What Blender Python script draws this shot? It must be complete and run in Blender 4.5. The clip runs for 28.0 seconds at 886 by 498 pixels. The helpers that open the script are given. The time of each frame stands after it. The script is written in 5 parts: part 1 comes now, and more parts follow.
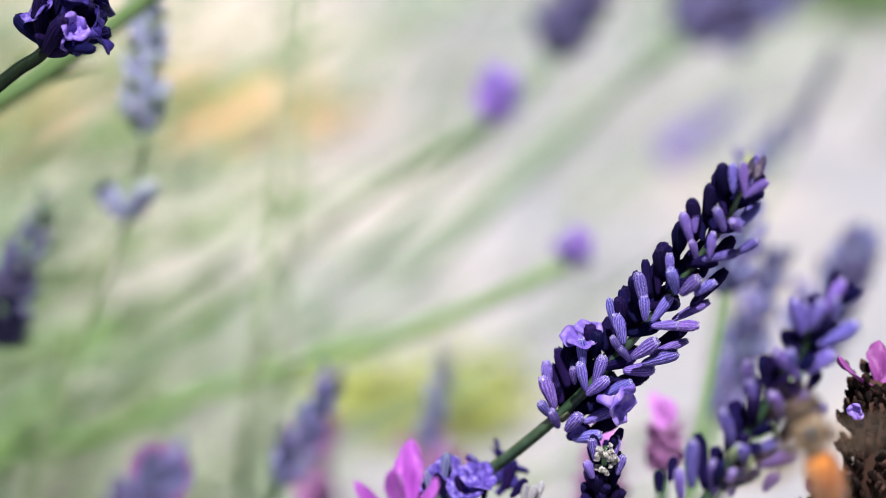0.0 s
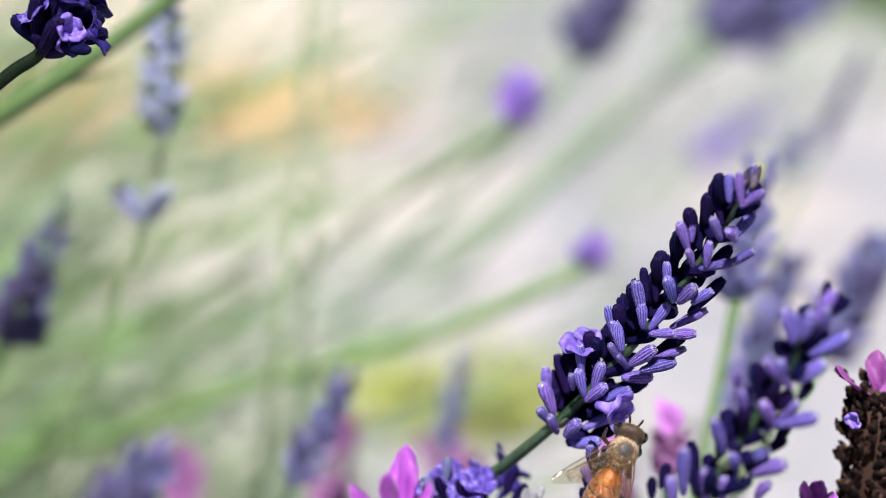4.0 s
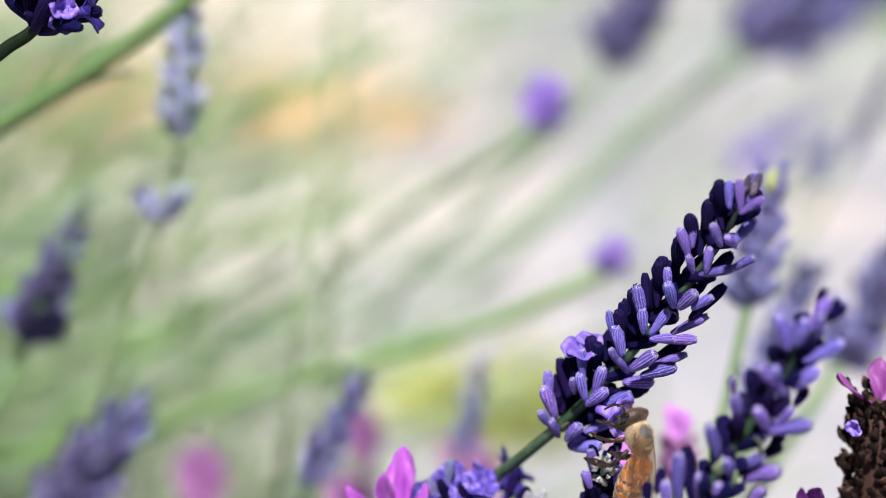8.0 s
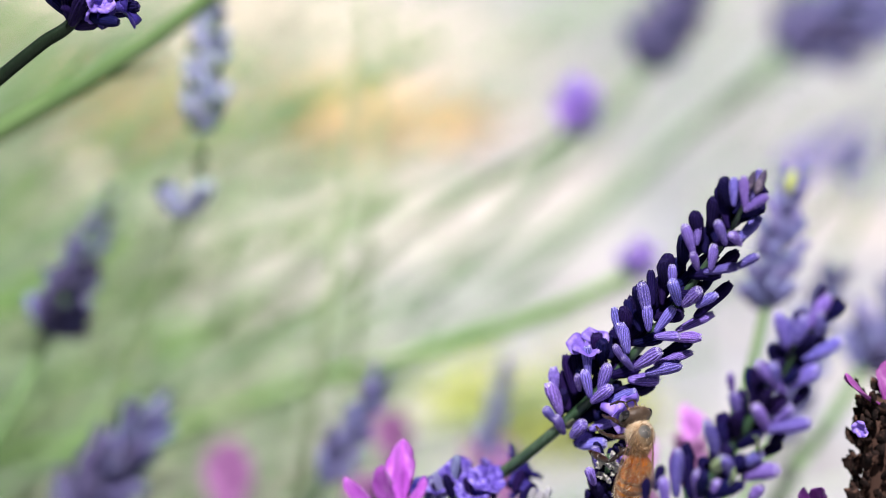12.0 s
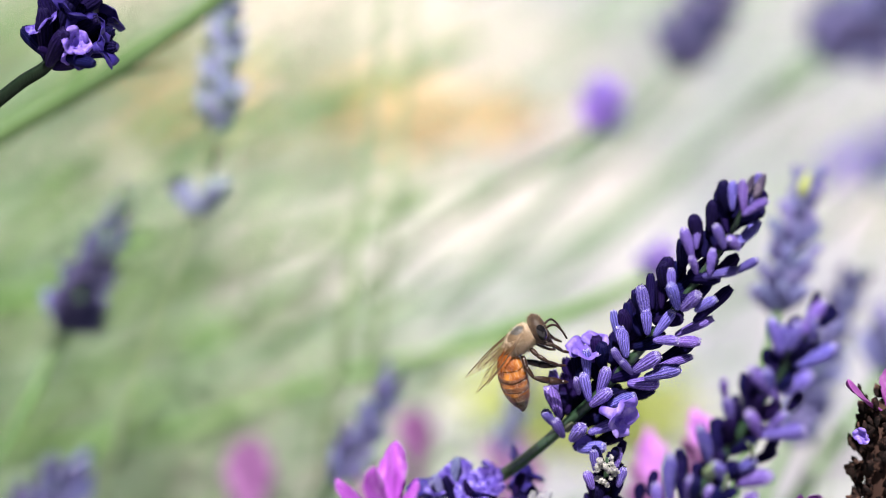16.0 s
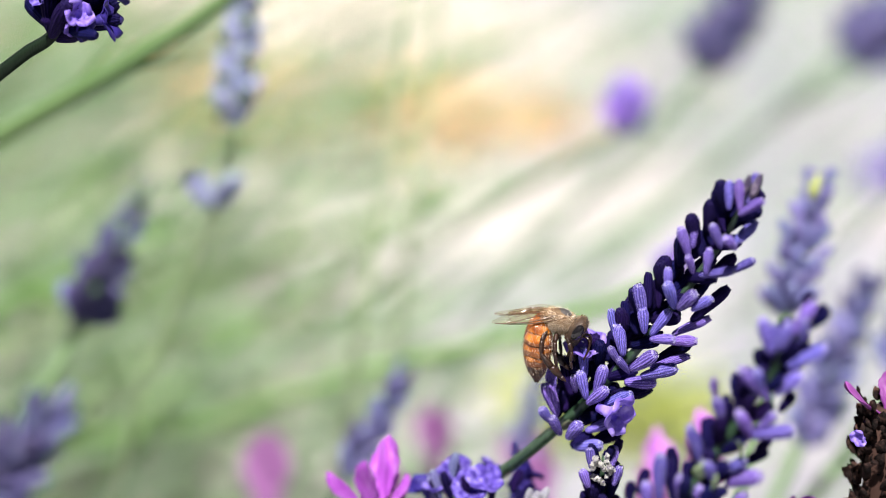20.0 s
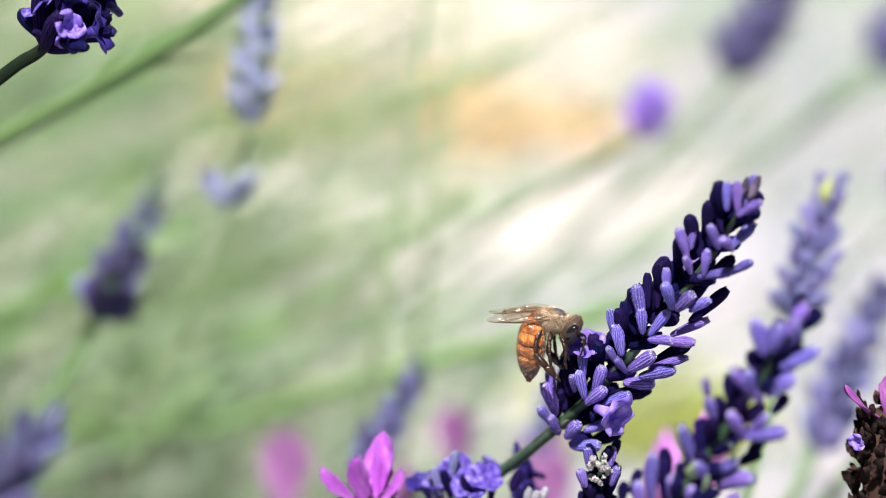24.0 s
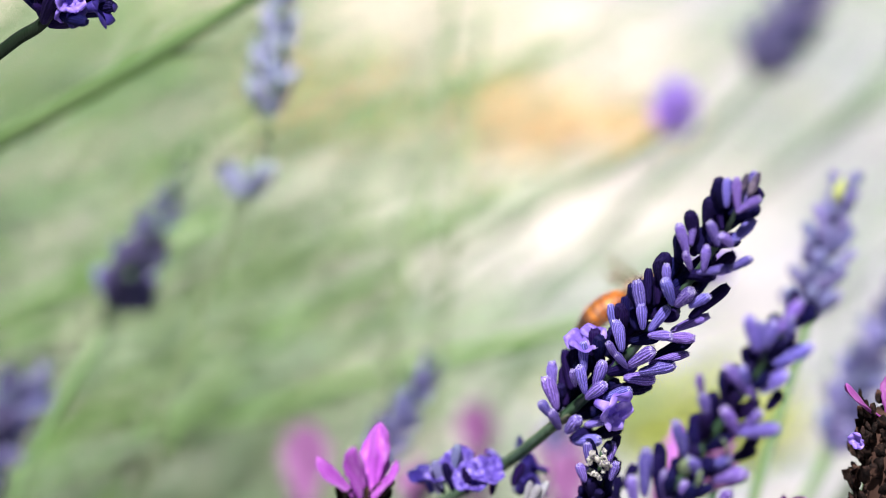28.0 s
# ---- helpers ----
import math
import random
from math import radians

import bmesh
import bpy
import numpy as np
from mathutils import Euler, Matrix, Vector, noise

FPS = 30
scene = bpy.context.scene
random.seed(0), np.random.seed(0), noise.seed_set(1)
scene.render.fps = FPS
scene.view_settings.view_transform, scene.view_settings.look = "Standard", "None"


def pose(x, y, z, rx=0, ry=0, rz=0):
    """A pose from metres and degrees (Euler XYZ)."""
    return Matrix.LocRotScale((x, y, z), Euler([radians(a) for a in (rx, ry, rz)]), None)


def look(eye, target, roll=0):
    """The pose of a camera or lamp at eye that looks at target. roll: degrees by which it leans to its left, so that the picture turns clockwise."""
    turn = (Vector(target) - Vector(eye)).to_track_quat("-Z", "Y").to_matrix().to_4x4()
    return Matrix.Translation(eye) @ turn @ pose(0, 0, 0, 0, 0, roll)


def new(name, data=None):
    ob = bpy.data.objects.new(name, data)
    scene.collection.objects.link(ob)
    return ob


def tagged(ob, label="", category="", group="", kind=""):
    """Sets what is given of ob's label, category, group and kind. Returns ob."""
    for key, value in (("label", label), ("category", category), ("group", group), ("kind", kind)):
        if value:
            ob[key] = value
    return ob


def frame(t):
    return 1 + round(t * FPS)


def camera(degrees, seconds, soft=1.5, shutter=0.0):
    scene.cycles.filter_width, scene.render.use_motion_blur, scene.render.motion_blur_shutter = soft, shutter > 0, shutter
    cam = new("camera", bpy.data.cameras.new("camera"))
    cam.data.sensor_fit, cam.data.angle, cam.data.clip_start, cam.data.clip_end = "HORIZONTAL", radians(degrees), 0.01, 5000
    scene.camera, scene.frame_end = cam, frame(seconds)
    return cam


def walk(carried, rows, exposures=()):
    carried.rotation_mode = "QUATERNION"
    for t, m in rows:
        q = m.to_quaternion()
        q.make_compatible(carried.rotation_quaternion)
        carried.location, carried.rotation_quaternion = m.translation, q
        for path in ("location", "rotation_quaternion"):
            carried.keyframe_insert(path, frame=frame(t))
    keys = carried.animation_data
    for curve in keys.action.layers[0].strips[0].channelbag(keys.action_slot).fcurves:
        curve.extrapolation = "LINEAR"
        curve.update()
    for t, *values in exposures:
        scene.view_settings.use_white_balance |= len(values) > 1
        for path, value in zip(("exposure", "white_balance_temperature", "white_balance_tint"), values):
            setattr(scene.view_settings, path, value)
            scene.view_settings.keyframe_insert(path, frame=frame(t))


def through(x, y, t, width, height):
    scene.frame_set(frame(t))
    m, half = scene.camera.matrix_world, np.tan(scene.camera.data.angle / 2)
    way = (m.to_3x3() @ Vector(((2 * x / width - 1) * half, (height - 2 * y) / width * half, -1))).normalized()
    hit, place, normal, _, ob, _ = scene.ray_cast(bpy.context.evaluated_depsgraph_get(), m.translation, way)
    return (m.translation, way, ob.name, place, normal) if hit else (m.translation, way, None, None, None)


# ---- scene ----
# ---- camera and path ----
cam = camera(24.0, 28.0, soft=0.75, shutter=0.5)
cam.data.dof.use_dof = True
cam.data.dof.focus_distance = 0.263
cam.data.dof.aperture_fstop = 9.8
PATH = [
    (0.0, pose(-0.02265, 0.00440, 0.37897, 64.797, -0.263, -5.623)),
    (0.5, pose(-0.02219, 0.00411, 0.37924, 64.780, -0.287, -5.482)),
    (1.0, pose(-0.02159, 0.00382, 0.37966, 64.733, -0.299, -5.326)),
    (1.5, pose(-0.02079, 0.00345, 0.38005, 64.700, -0.277, -5.129)),
    (2.0, pose(-0.01994, 0.00304, 0.38041, 64.689, -0.228, -4.937)),
    (2.5, pose(-0.01906, 0.00262, 0.38068, 64.678, -0.159, -4.758)),
    (3.0, pose(-0.01835, 0.00233, 0.38090, 64.719, -0.109, -4.621)),
    (3.5, pose(-0.01767, 0.00215, 0.38108, 64.716, -0.103, -4.458)),
    (5.5, pose(-0.01445, 0.00133, 0.38131, 64.769, -0.165, -3.603)),
    (6.0, pose(-0.01376, 0.00103, 0.38143, 64.786, -0.164, -3.424)),
    (6.5, pose(-0.01322, 0.00075, 0.38165, 64.821, -0.173, -3.275)),
    (7.0, pose(-0.01258, 0.00048, 0.38168, 64.818, -0.183, -3.108)),
    (7.5, pose(-0.01184, 0.00029, 0.38169, 64.835, -0.170, -2.927)),
    (8.0, pose(-0.01102, 0.00020, 0.38168, 64.841, -0.144, -2.733)),
    (8.5, pose(-0.01020, 0.00011, 0.38168, 64.833, -0.110, -2.538)),
    (9.0, pose(-0.00931, 0.00001, 0.38165, 64.841, -0.065, -2.322)),
    (9.5, pose(-0.00833, -0.00007, 0.38158, 64.856, -0.018, -2.101)),
    (10.0, pose(-0.00730, -0.00018, 0.38136, 64.889, 0.018, -1.852)),
    (10.5, pose(-0.00640, -0.00036, 0.38099, 64.959, 0.016, -1.618)),
    (11.0, pose(-0.00552, -0.00061, 0.38052, 65.021, -0.026, -1.377)),
    (11.5, pose(-0.00478, -0.00081, 0.38017, 65.052, -0.064, -1.117)),
    (12.0, pose(-0.00406, -0.00088, 0.38003, 65.093, -0.083, -0.920)),
    (12.5, pose(-0.00325, -0.00098, 0.37962, 65.068, -0.066, -0.733)),
    (14.5, pose(-0.00000, -0.00000, 0.38000, 65.000, 0.000, 0.000)),
    (15.0, pose(0.00088, 0.00014, 0.38013, 64.997, 0.021, 0.174)),
    (15.5, pose(0.00193, 0.00027, 0.38029, 64.975, 0.053, 0.405)),
    (16.0, pose(0.00286, 0.00043, 0.38015, 64.980, 0.043, 0.641)),
    (16.5, pose(0.00362, 0.00067, 0.38011, 64.971, -0.018, 0.855)),
    (17.0, pose(0.00439, 0.00079, 0.37995, 64.971, -0.055, 1.056)),
    (17.5, pose(0.00523, 0.00077, 0.37991, 64.994, -0.032, 1.225)),
    (18.0, pose(0.00608, 0.00065, 0.37986, 65.021, 0.000, 1.410)),
    (18.5, pose(0.00687, 0.00054, 0.37986, 65.013, -0.017, 1.597)),
    (19.0, pose(0.00770, 0.00034, 0.37980, 65.014, -0.059, 1.818)),
    (19.5, pose(0.00848, 0.00011, 0.37971, 65.011, -0.098, 2.023)),
    (20.0, pose(0.00918, -0.00004, 0.37975, 65.001, -0.140, 2.189)),
    (20.5, pose(0.00979, -0.00018, 0.37968, 65.019, -0.160, 2.333)),
    (21.0, pose(0.01066, -0.00029, 0.37961, 65.033, -0.179, 2.546)),
    (21.5, pose(0.01156, -0.00036, 0.37952, 65.057, -0.188, 2.764)),
    (23.5, pose(0.01444, -0.00045, 0.37940, 65.090, -0.232, 3.470)),
    (24.0, pose(0.01523, -0.00058, 0.37930, 65.114, -0.249, 3.676)),
    (24.5, pose(0.01610, -0.00080, 0.37910, 65.126, -0.273, 3.920)),
    (25.0, pose(0.01686, -0.00090, 0.37915, 65.121, -0.297, 4.120)),
    (25.5, pose(0.01743, -0.00095, 0.37929, 65.099, -0.313, 4.269)),
    (26.0, pose(0.01802, -0.00106, 0.37934, 65.095, -0.310, 4.425)),
    (26.5, pose(0.01881, -0.00122, 0.37923, 65.109, -0.311, 4.602)),
    (27.0, pose(0.01966, -0.00120, 0.37920, 65.081, -0.337, 4.833)),
    (27.5, pose(0.02047, -0.00120, 0.37905, 65.069, -0.359, 5.048)),
    (28.0, pose(0.02129, -0.00123, 0.37888, 65.101, -0.372, 5.227)),
]
walk(cam, PATH, exposures=[(0.0, 0.69), (10.0, 0.75), (16.0, 0.86), (28.0, 0.93)])

# ---- world and sun ----
SUN_DIR = Vector((-0.10, -0.36, 0.92)).normalized()
world = bpy.data.worlds.new("world")
scene.world = world
world.use_nodes = True
wn = world.node_tree.nodes
sky = wn.new("ShaderNodeTexSky")
sky.sky_type = "NISHITA"
sky.sun_disc = False
sky.sun_elevation = math.asin(SUN_DIR.z)
sky.sun_rotation = math.atan2(SUN_DIR.x, SUN_DIR.y)
world.node_tree.links.new(sky.outputs[0], wn["Background"].inputs[0])
wn["Background"].inputs[1].default_value = 0.02
sun = new("sun", bpy.data.lights.new("sun", "SUN"))
sun.data.energy = 5.0
sun.data.angle = radians(0.53)
sun.data.color = (1.0, 0.965, 0.97)
sun.matrix_world = look(SUN_DIR * 5, (0, 0, 0))

# ---- plan: right, up and away in millimetres, along a gaze 25 degrees below level ----
FLOOR = -0.22
GAZE = Matrix.Translation((0, 0, 0.38)) @ pose(0, 0, 0, 65, 0, 0)


def plan(u, v, d):
    return GAZE @ Vector((u / 1000, v / 1000, -d / 1000))


# ---- materials ----
def material(name, colour, rough=0.6, vary=(), scale=300.0, bump=0.0, bump_scale=2000.0, fuzz=0.0, through=0.0, metal=0.0, spec=0.5, stretch=(1, 1, 1), coat=0.0):
    """vary: further colours mixed in by noise; fuzz: pale down that catches the light; through: light let through thin tissue."""
    m = bpy.data.materials.new(name)
    m.use_nodes = True
    nt = m.node_tree
    n, l = nt.nodes, nt.links
    b = n["Principled BSDF"]
    b.inputs["Roughness"].default_value = rough
    b.inputs["Metallic"].default_value = metal
    b.inputs["Specular IOR Level"].default_value = spec
    b.inputs["Coat Weight"].default_value = coat
    co = n.new("ShaderNodeTexCoord")
    mp = n.new("ShaderNodeMapping")
    mp.inputs["Scale"].default_value = stretch
    l.new(co.outputs["Object"], mp.inputs[0])
    info = n.new("ShaderNodeObjectInfo")
    ramp = n.new("ShaderNodeValToRGB")
    cols = [colour, *vary]
    while len(ramp.color_ramp.elements) < len(cols):
        ramp.color_ramp.elements.new(0.5)
    for i, (e, c) in enumerate(zip(ramp.color_ramp.elements, cols)):
        e.position = 0.32 + 0.36 * i / max(1, len(cols) - 1)
        e.color = (*c, 1)
    if len(cols) == 1:
        ramp.color_ramp.elements[1].color = (*[c * 0.8 for c in colour], 1)
    tex = n.new("ShaderNodeTexNoise")
    tex.noise_dimensions = "4D"
    tex.inputs["Scale"].default_value = scale
    tex.inputs["Detail"].default_value = 5
    l.new(mp.outputs[0], tex.inputs["Vector"])
    wv = n.new("ShaderNodeMath")
    wv.operation = "MULTIPLY"
    wv.inputs[1].default_value = 40
    l.new(info.outputs["Random"], wv.inputs[0])
    l.new(wv.outputs[0], tex.inputs["W"])
    l.new(tex.outputs[0], ramp.inputs[0])
    hsv = n.new("ShaderNodeHueSaturation")
    mr = n.new("ShaderNodeMapRange")
    mr.inputs["To Min"].default_value = 0.90
    mr.inputs["To Max"].default_value = 1.18
    l.new(info.outputs["Random"], mr.inputs[0])
    l.new(mr.outputs[0], hsv.inputs["Value"])
    l.new(ramp.outputs[0], hsv.inputs["Color"])
    l.new(hsv.outputs[0], b.inputs["Base Color"])
    if fuzz:
        b.inputs["Sheen Weight"].default_value = fuzz
        b.inputs["Sheen Roughness"].default_value = 0.4
        b.inputs["Sheen Tint"].default_value = (0.9, 0.87, 1, 1)
    if bump:
        t2 = n.new("ShaderNodeTexNoise")
        t2.inputs["Scale"].default_value = bump_scale
        t2.inputs["Detail"].default_value = 3
        l.new(mp.outputs[0], t2.inputs["Vector"])
        bp = n.new("ShaderNodeBump")
        bp.inputs["Strength"].default_value = bump
        bp.inputs["Distance"].default_value = 0.0003
        l.new(t2.outputs[0], bp.inputs["Height"])
        l.new(bp.outputs[0], b.inputs["Normal"])
    if through:
        tr = n.new("ShaderNodeBsdfTranslucent")
        l.new(hsv.outputs[0], tr.inputs[0])
        mx = n.new("ShaderNodeMixShader")
        mx.inputs[0].default_value = through
        l.new(b.outputs[0], mx.inputs[1])
        l.new(tr.outputs[0], mx.inputs[2])
        l.new(mx.outputs[0], n["Material Output"].inputs[0])
    return m


def calyx_material(name, groove, ridge, down, ribs=13.0, fleck=0.63):
    """Ribbed calyx: dark grooves, paler hairy ridges, white down in flecks and at the mouth. 1 unit = 1 millimetre."""
    m = bpy.data.materials.new(name)
    m.use_nodes = True
    n, l = m.node_tree.nodes, m.node_tree.links
    b = n["Principled BSDF"]
    b.inputs["Roughness"].default_value = 0.62
    b.inputs["Specular IOR Level"].default_value = 0.06

    def math_node(op, x, y=None):
        k = n.new("ShaderNodeMath")
        k.operation = op
        for i, v in enumerate((x, y)):
            if v is None:
                continue
            if isinstance(v, (int, float)):
                k.inputs[i].default_value = v
            else:
                l.new(v, k.inputs[i])
        return k.outputs[0]

    def noise_node(scale, detail=3):
        t = n.new("ShaderNodeTexNoise")
        t.noise_dimensions = "4D"
        t.inputs["Scale"].default_value = scale
        t.inputs["Detail"].default_value = detail
        l.new(co.outputs["Object"], t.inputs["Vector"])
        l.new(shift, t.inputs["W"])
        return t.outputs[0]

    def mix(f, x, y):
        k = n.new("ShaderNodeMix")
        k.data_type = "RGBA"
        l.new(f, k.inputs[0])
        for i, v in ((6, x), (7, y)):
            if isinstance(v, tuple):
                k.inputs[i].default_value = (*v, 1)
            else:
                l.new(v, k.inputs[i])
        return k.outputs[2]
    co = n.new("ShaderNodeTexCoord")
    info = n.new("ShaderNodeObjectInfo")
    shift = math_node("MULTIPLY", info.outputs["Random"], 50.0)
    sp = n.new("ShaderNodeSeparateXYZ")
    l.new(co.outputs["Object"], sp.inputs[0])
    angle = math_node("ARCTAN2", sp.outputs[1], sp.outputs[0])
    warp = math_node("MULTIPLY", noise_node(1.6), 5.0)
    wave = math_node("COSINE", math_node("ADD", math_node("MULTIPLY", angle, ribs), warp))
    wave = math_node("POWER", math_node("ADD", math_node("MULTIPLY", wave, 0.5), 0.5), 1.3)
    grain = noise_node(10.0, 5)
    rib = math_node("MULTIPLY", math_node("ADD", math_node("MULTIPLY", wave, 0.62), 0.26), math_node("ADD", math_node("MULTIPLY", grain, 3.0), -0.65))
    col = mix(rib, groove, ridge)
    tone = n.new("ShaderNodeHueSaturation")
    mr = n.new("ShaderNodeMapRange")
    mr.inputs["To Min"].default_value = 0.7
    mr.inputs["To Max"].default_value = 1.25
    l.new(info.outputs["Random"], mr.inputs[0])
    l.new(mr.outputs[0], tone.inputs["Value"])
    hu = n.new("ShaderNodeMapRange")
    hu.inputs["To Min"].default_value = 0.485
    hu.inputs["To Max"].default_value = 0.52
    l.new(math_node("FRACT", math_node("MULTIPLY", info.outputs["Random"], 7.3)), hu.inputs[0])
    l.new(hu.outputs[0], tone.inputs["Hue"])
    l.new(col, tone.inputs["Color"])
    mouth = math_node("MULTIPLY", math_node("GREATER_THAN", sp.outputs[2], 4.6), 0.13)
    spot = math_node("GREATER_THAN", math_node("ADD", noise_node(5.0, 4), mouth), fleck)
    col = mix(math_node("MULTIPLY", spot, 0.4), tone.outputs[0], down)
    l.new(col, b.inputs["Base Color"])
    bp = n.new("ShaderNodeBump")
    bp.inputs["Strength"].default_value = 0.8
    bp.inputs["Distance"].default_value = 0.0002
    l.new(math_node("ADD", rib, math_node("MULTIPLY", grain, 0.6)), bp.inputs["Height"])
    l.new(bp.outputs[0], b.inputs["Normal"])
    return m


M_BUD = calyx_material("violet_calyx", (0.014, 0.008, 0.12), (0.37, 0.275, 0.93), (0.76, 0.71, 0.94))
# near-black calyx: shade painted on rear buds, own ink colour on some heads
M_BUD_INK_SHADE = calyx_material("ink_shade_violet_calyx", (0.003, 0.002, 0.022), (0.013, 0.008, 0.075), (0.04, 0.03, 0.12))
M_BUD_PALE = calyx_material("lilac_calyx", (0.27, 0.29, 0.50), (0.42, 0.43, 0.68), (0.42, 0.56, 0.24), 5.0, 0.55)
M_BUD_DULL = calyx_material("faded_calyx", (0.030, 0.027, 0.075), (0.155, 0.145, 0.30), (0.30, 0.29, 0.38), 7.0)
M_BUD_BRIGHT = calyx_material("bright_violet_calyx", (0.21, 0.12, 0.54), (0.44, 0.29, 0.86), (0.58, 0.46, 0.78), 7.0)
M_BUD_LILAC = calyx_material("violet_lilac_calyx", (0.10, 0.10, 0.26), (0.29, 0.28, 0.56), (0.34, 0.42, 0.40), 7.0)
M_BUD_GREY = calyx_material("woolly_bud", (0.16, 0.14, 0.26), (0.42, 0.42, 0.42), (0.70, 0.70, 0.62), 6.0, 0.5)
M_CREAM = material("cream_wool", (0.14, 0.12, 0.20), 0.85, [(0.42, 0.40, 0.36), (0.62, 0.60, 0.50)], 1.2, 0.8, 5)
M_DOWN = material("white_down", (0.62, 0.58, 0.76), 0.7, [(0.72, 0.70, 0.80)], 2.0, through=0.3)
M_PETAL = material("violet_petal", (0.18, 0.10, 0.56), 0.5, [(0.30, 0.19, 0.72), (0.56, 0.42, 0.86)], 0.6, 0.3, 3, through=0.35)
M_PETAL_BLUE = material("blue_violet_petal", (0.045, 0.026, 0.20), 0.5, [(0.14, 0.09, 0.46), (0.40, 0.32, 0.78)], 1.0, 0.3, 3, through=0.3, spec=0.15)
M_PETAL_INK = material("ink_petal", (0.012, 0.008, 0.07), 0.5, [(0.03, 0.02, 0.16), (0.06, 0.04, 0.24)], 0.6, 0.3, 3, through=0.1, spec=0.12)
# near-black copy of the green stem, with the stalk's shade in its colour
M_STEM_SHADE = material("shaded_green_stem", (0.003, 0.008, 0.003), 0.45, [(0.006, 0.014, 0.005)], 700, 0.5, 4000, stretch=(1, 1, 0.15), spec=0.2)
M_WITHERED = material("withered_bud", (0.015, 0.009, 0.03), 0.7, [(0.05, 0.03, 0.08), (0.22, 0.17, 0.22)], 0.9, 0.8, 4, fuzz=0.2)
M_STEM = material("green_stem", (0.018, 0.044, 0.022), 0.34, [(0.032, 0.068, 0.034), (0.075, 0.125, 0.075)], 700, 0.5, 4000, stretch=(1, 1, 0.15))
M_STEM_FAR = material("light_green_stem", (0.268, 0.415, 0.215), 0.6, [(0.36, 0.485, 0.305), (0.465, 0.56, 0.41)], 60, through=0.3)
M_STEM_MID = material("mid_green_stem", (0.11, 0.21, 0.065), 0.6, [(0.15, 0.26, 0.095), (0.20, 0.31, 0.14)], 60, through=0.2)
M_SHOOT = material("fresh_green_shoot", (0.15, 0.29, 0.065), 0.6, [(0.20, 0.35, 0.10), (0.27, 0.41, 0.15)], 60, through=0.25)
M_SHOOT_OLD = material("olive_green_shoot", (0.074, 0.142, 0.036), 0.6, [(0.092, 0.165, 0.048), (0.12, 0.195, 0.068)], 60, through=0.15)
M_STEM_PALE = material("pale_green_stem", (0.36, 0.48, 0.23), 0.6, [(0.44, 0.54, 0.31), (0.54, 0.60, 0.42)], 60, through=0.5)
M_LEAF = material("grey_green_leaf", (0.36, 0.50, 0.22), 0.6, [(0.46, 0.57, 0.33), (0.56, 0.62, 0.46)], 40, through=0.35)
M_BLOCK_LEAF = material("bounce_block_leaf", (0.04, 0.07, 0.03), 0.6, [(0.06, 0.10, 0.04), (0.09, 0.13, 0.07)], 40, through=0.2)
M_BRACTLET = material("green_bractlet", (0.06, 0.09, 0.04), 0.6, [(0.10, 0.10, 0.06)], 1.0, 0.4, 5)
M_BRACT = material("magenta_bract", (0.28, 0.04, 0.36), 0.5, [(0.42, 0.07, 0.53), (0.50, 0.11, 0.60), (0.62, 0.22, 0.71)], 1.6, 0.9, 5, through=0.3, fuzz=0.2, stretch=(1, 1, 0.16))
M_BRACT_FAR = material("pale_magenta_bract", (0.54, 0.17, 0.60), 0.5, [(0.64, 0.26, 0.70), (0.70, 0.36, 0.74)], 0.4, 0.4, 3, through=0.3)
M_BRACT_DARK = material("purple_bract", (0.13, 0.018, 0.15), 0.5, [(0.24, 0.04, 0.25), (0.36, 0.10, 0.36)], 0.5, 0.7, 3, through=0.25, fuzz=0.2, stretch=(1, 1, 0.2))
M_ROSE = material("dusky_rose_bract", (0.25, 0.090, 0.25), 0.5, [(0.31, 0.12, 0.30), (0.38, 0.19, 0.37)], 0.4, 0.4, 3, through=0.3)
M_HUSK = material("brown_husk", (0.006, 0.004, 0.004), 0.75, [(0.011, 0.007, 0.006), (0.022, 0.012, 0.010), (0.12, 0.065, 0.048)], 0.8, 0.8, 4, spec=0.1)
M_LIME = material("yellow_green_grass", (0.46, 0.54, 0.10), 0.6, [(0.54, 0.60, 0.16), (0.6, 0.6, 0.26)], 40, through=0.25)
M_AMBER = material("amber_plate", (0.15, 0.032, 0.005), 0.24, [(0.36, 0.095, 0.010), (0.64, 0.24, 0.03)], 900, 0.4, 5000, coat=0.4)
M_BROWN = material("brown_band", (0.12, 0.035, 0.008), 0.35, [(0.2, 0.06, 0.01)], 700, 0.4, 5000, coat=0.3)
M_BAND = material("dark_brown_band", (0.035, 0.014, 0.006), 0.35, [(0.06, 0.02, 0.008)], 700, 0.4, 5000, coat=0.3)
M_THORAX = material("tan_thorax", (0.10, 0.06, 0.03), 0.7, [(0.18, 0.11, 0.05)], 900, 0.5, 5000)
M_PLATE = material("grey_thorax_plate", (0.03, 0.027, 0.025), 0.3, [(0.07, 0.065, 0.06)], 900, 0.5, 6000)


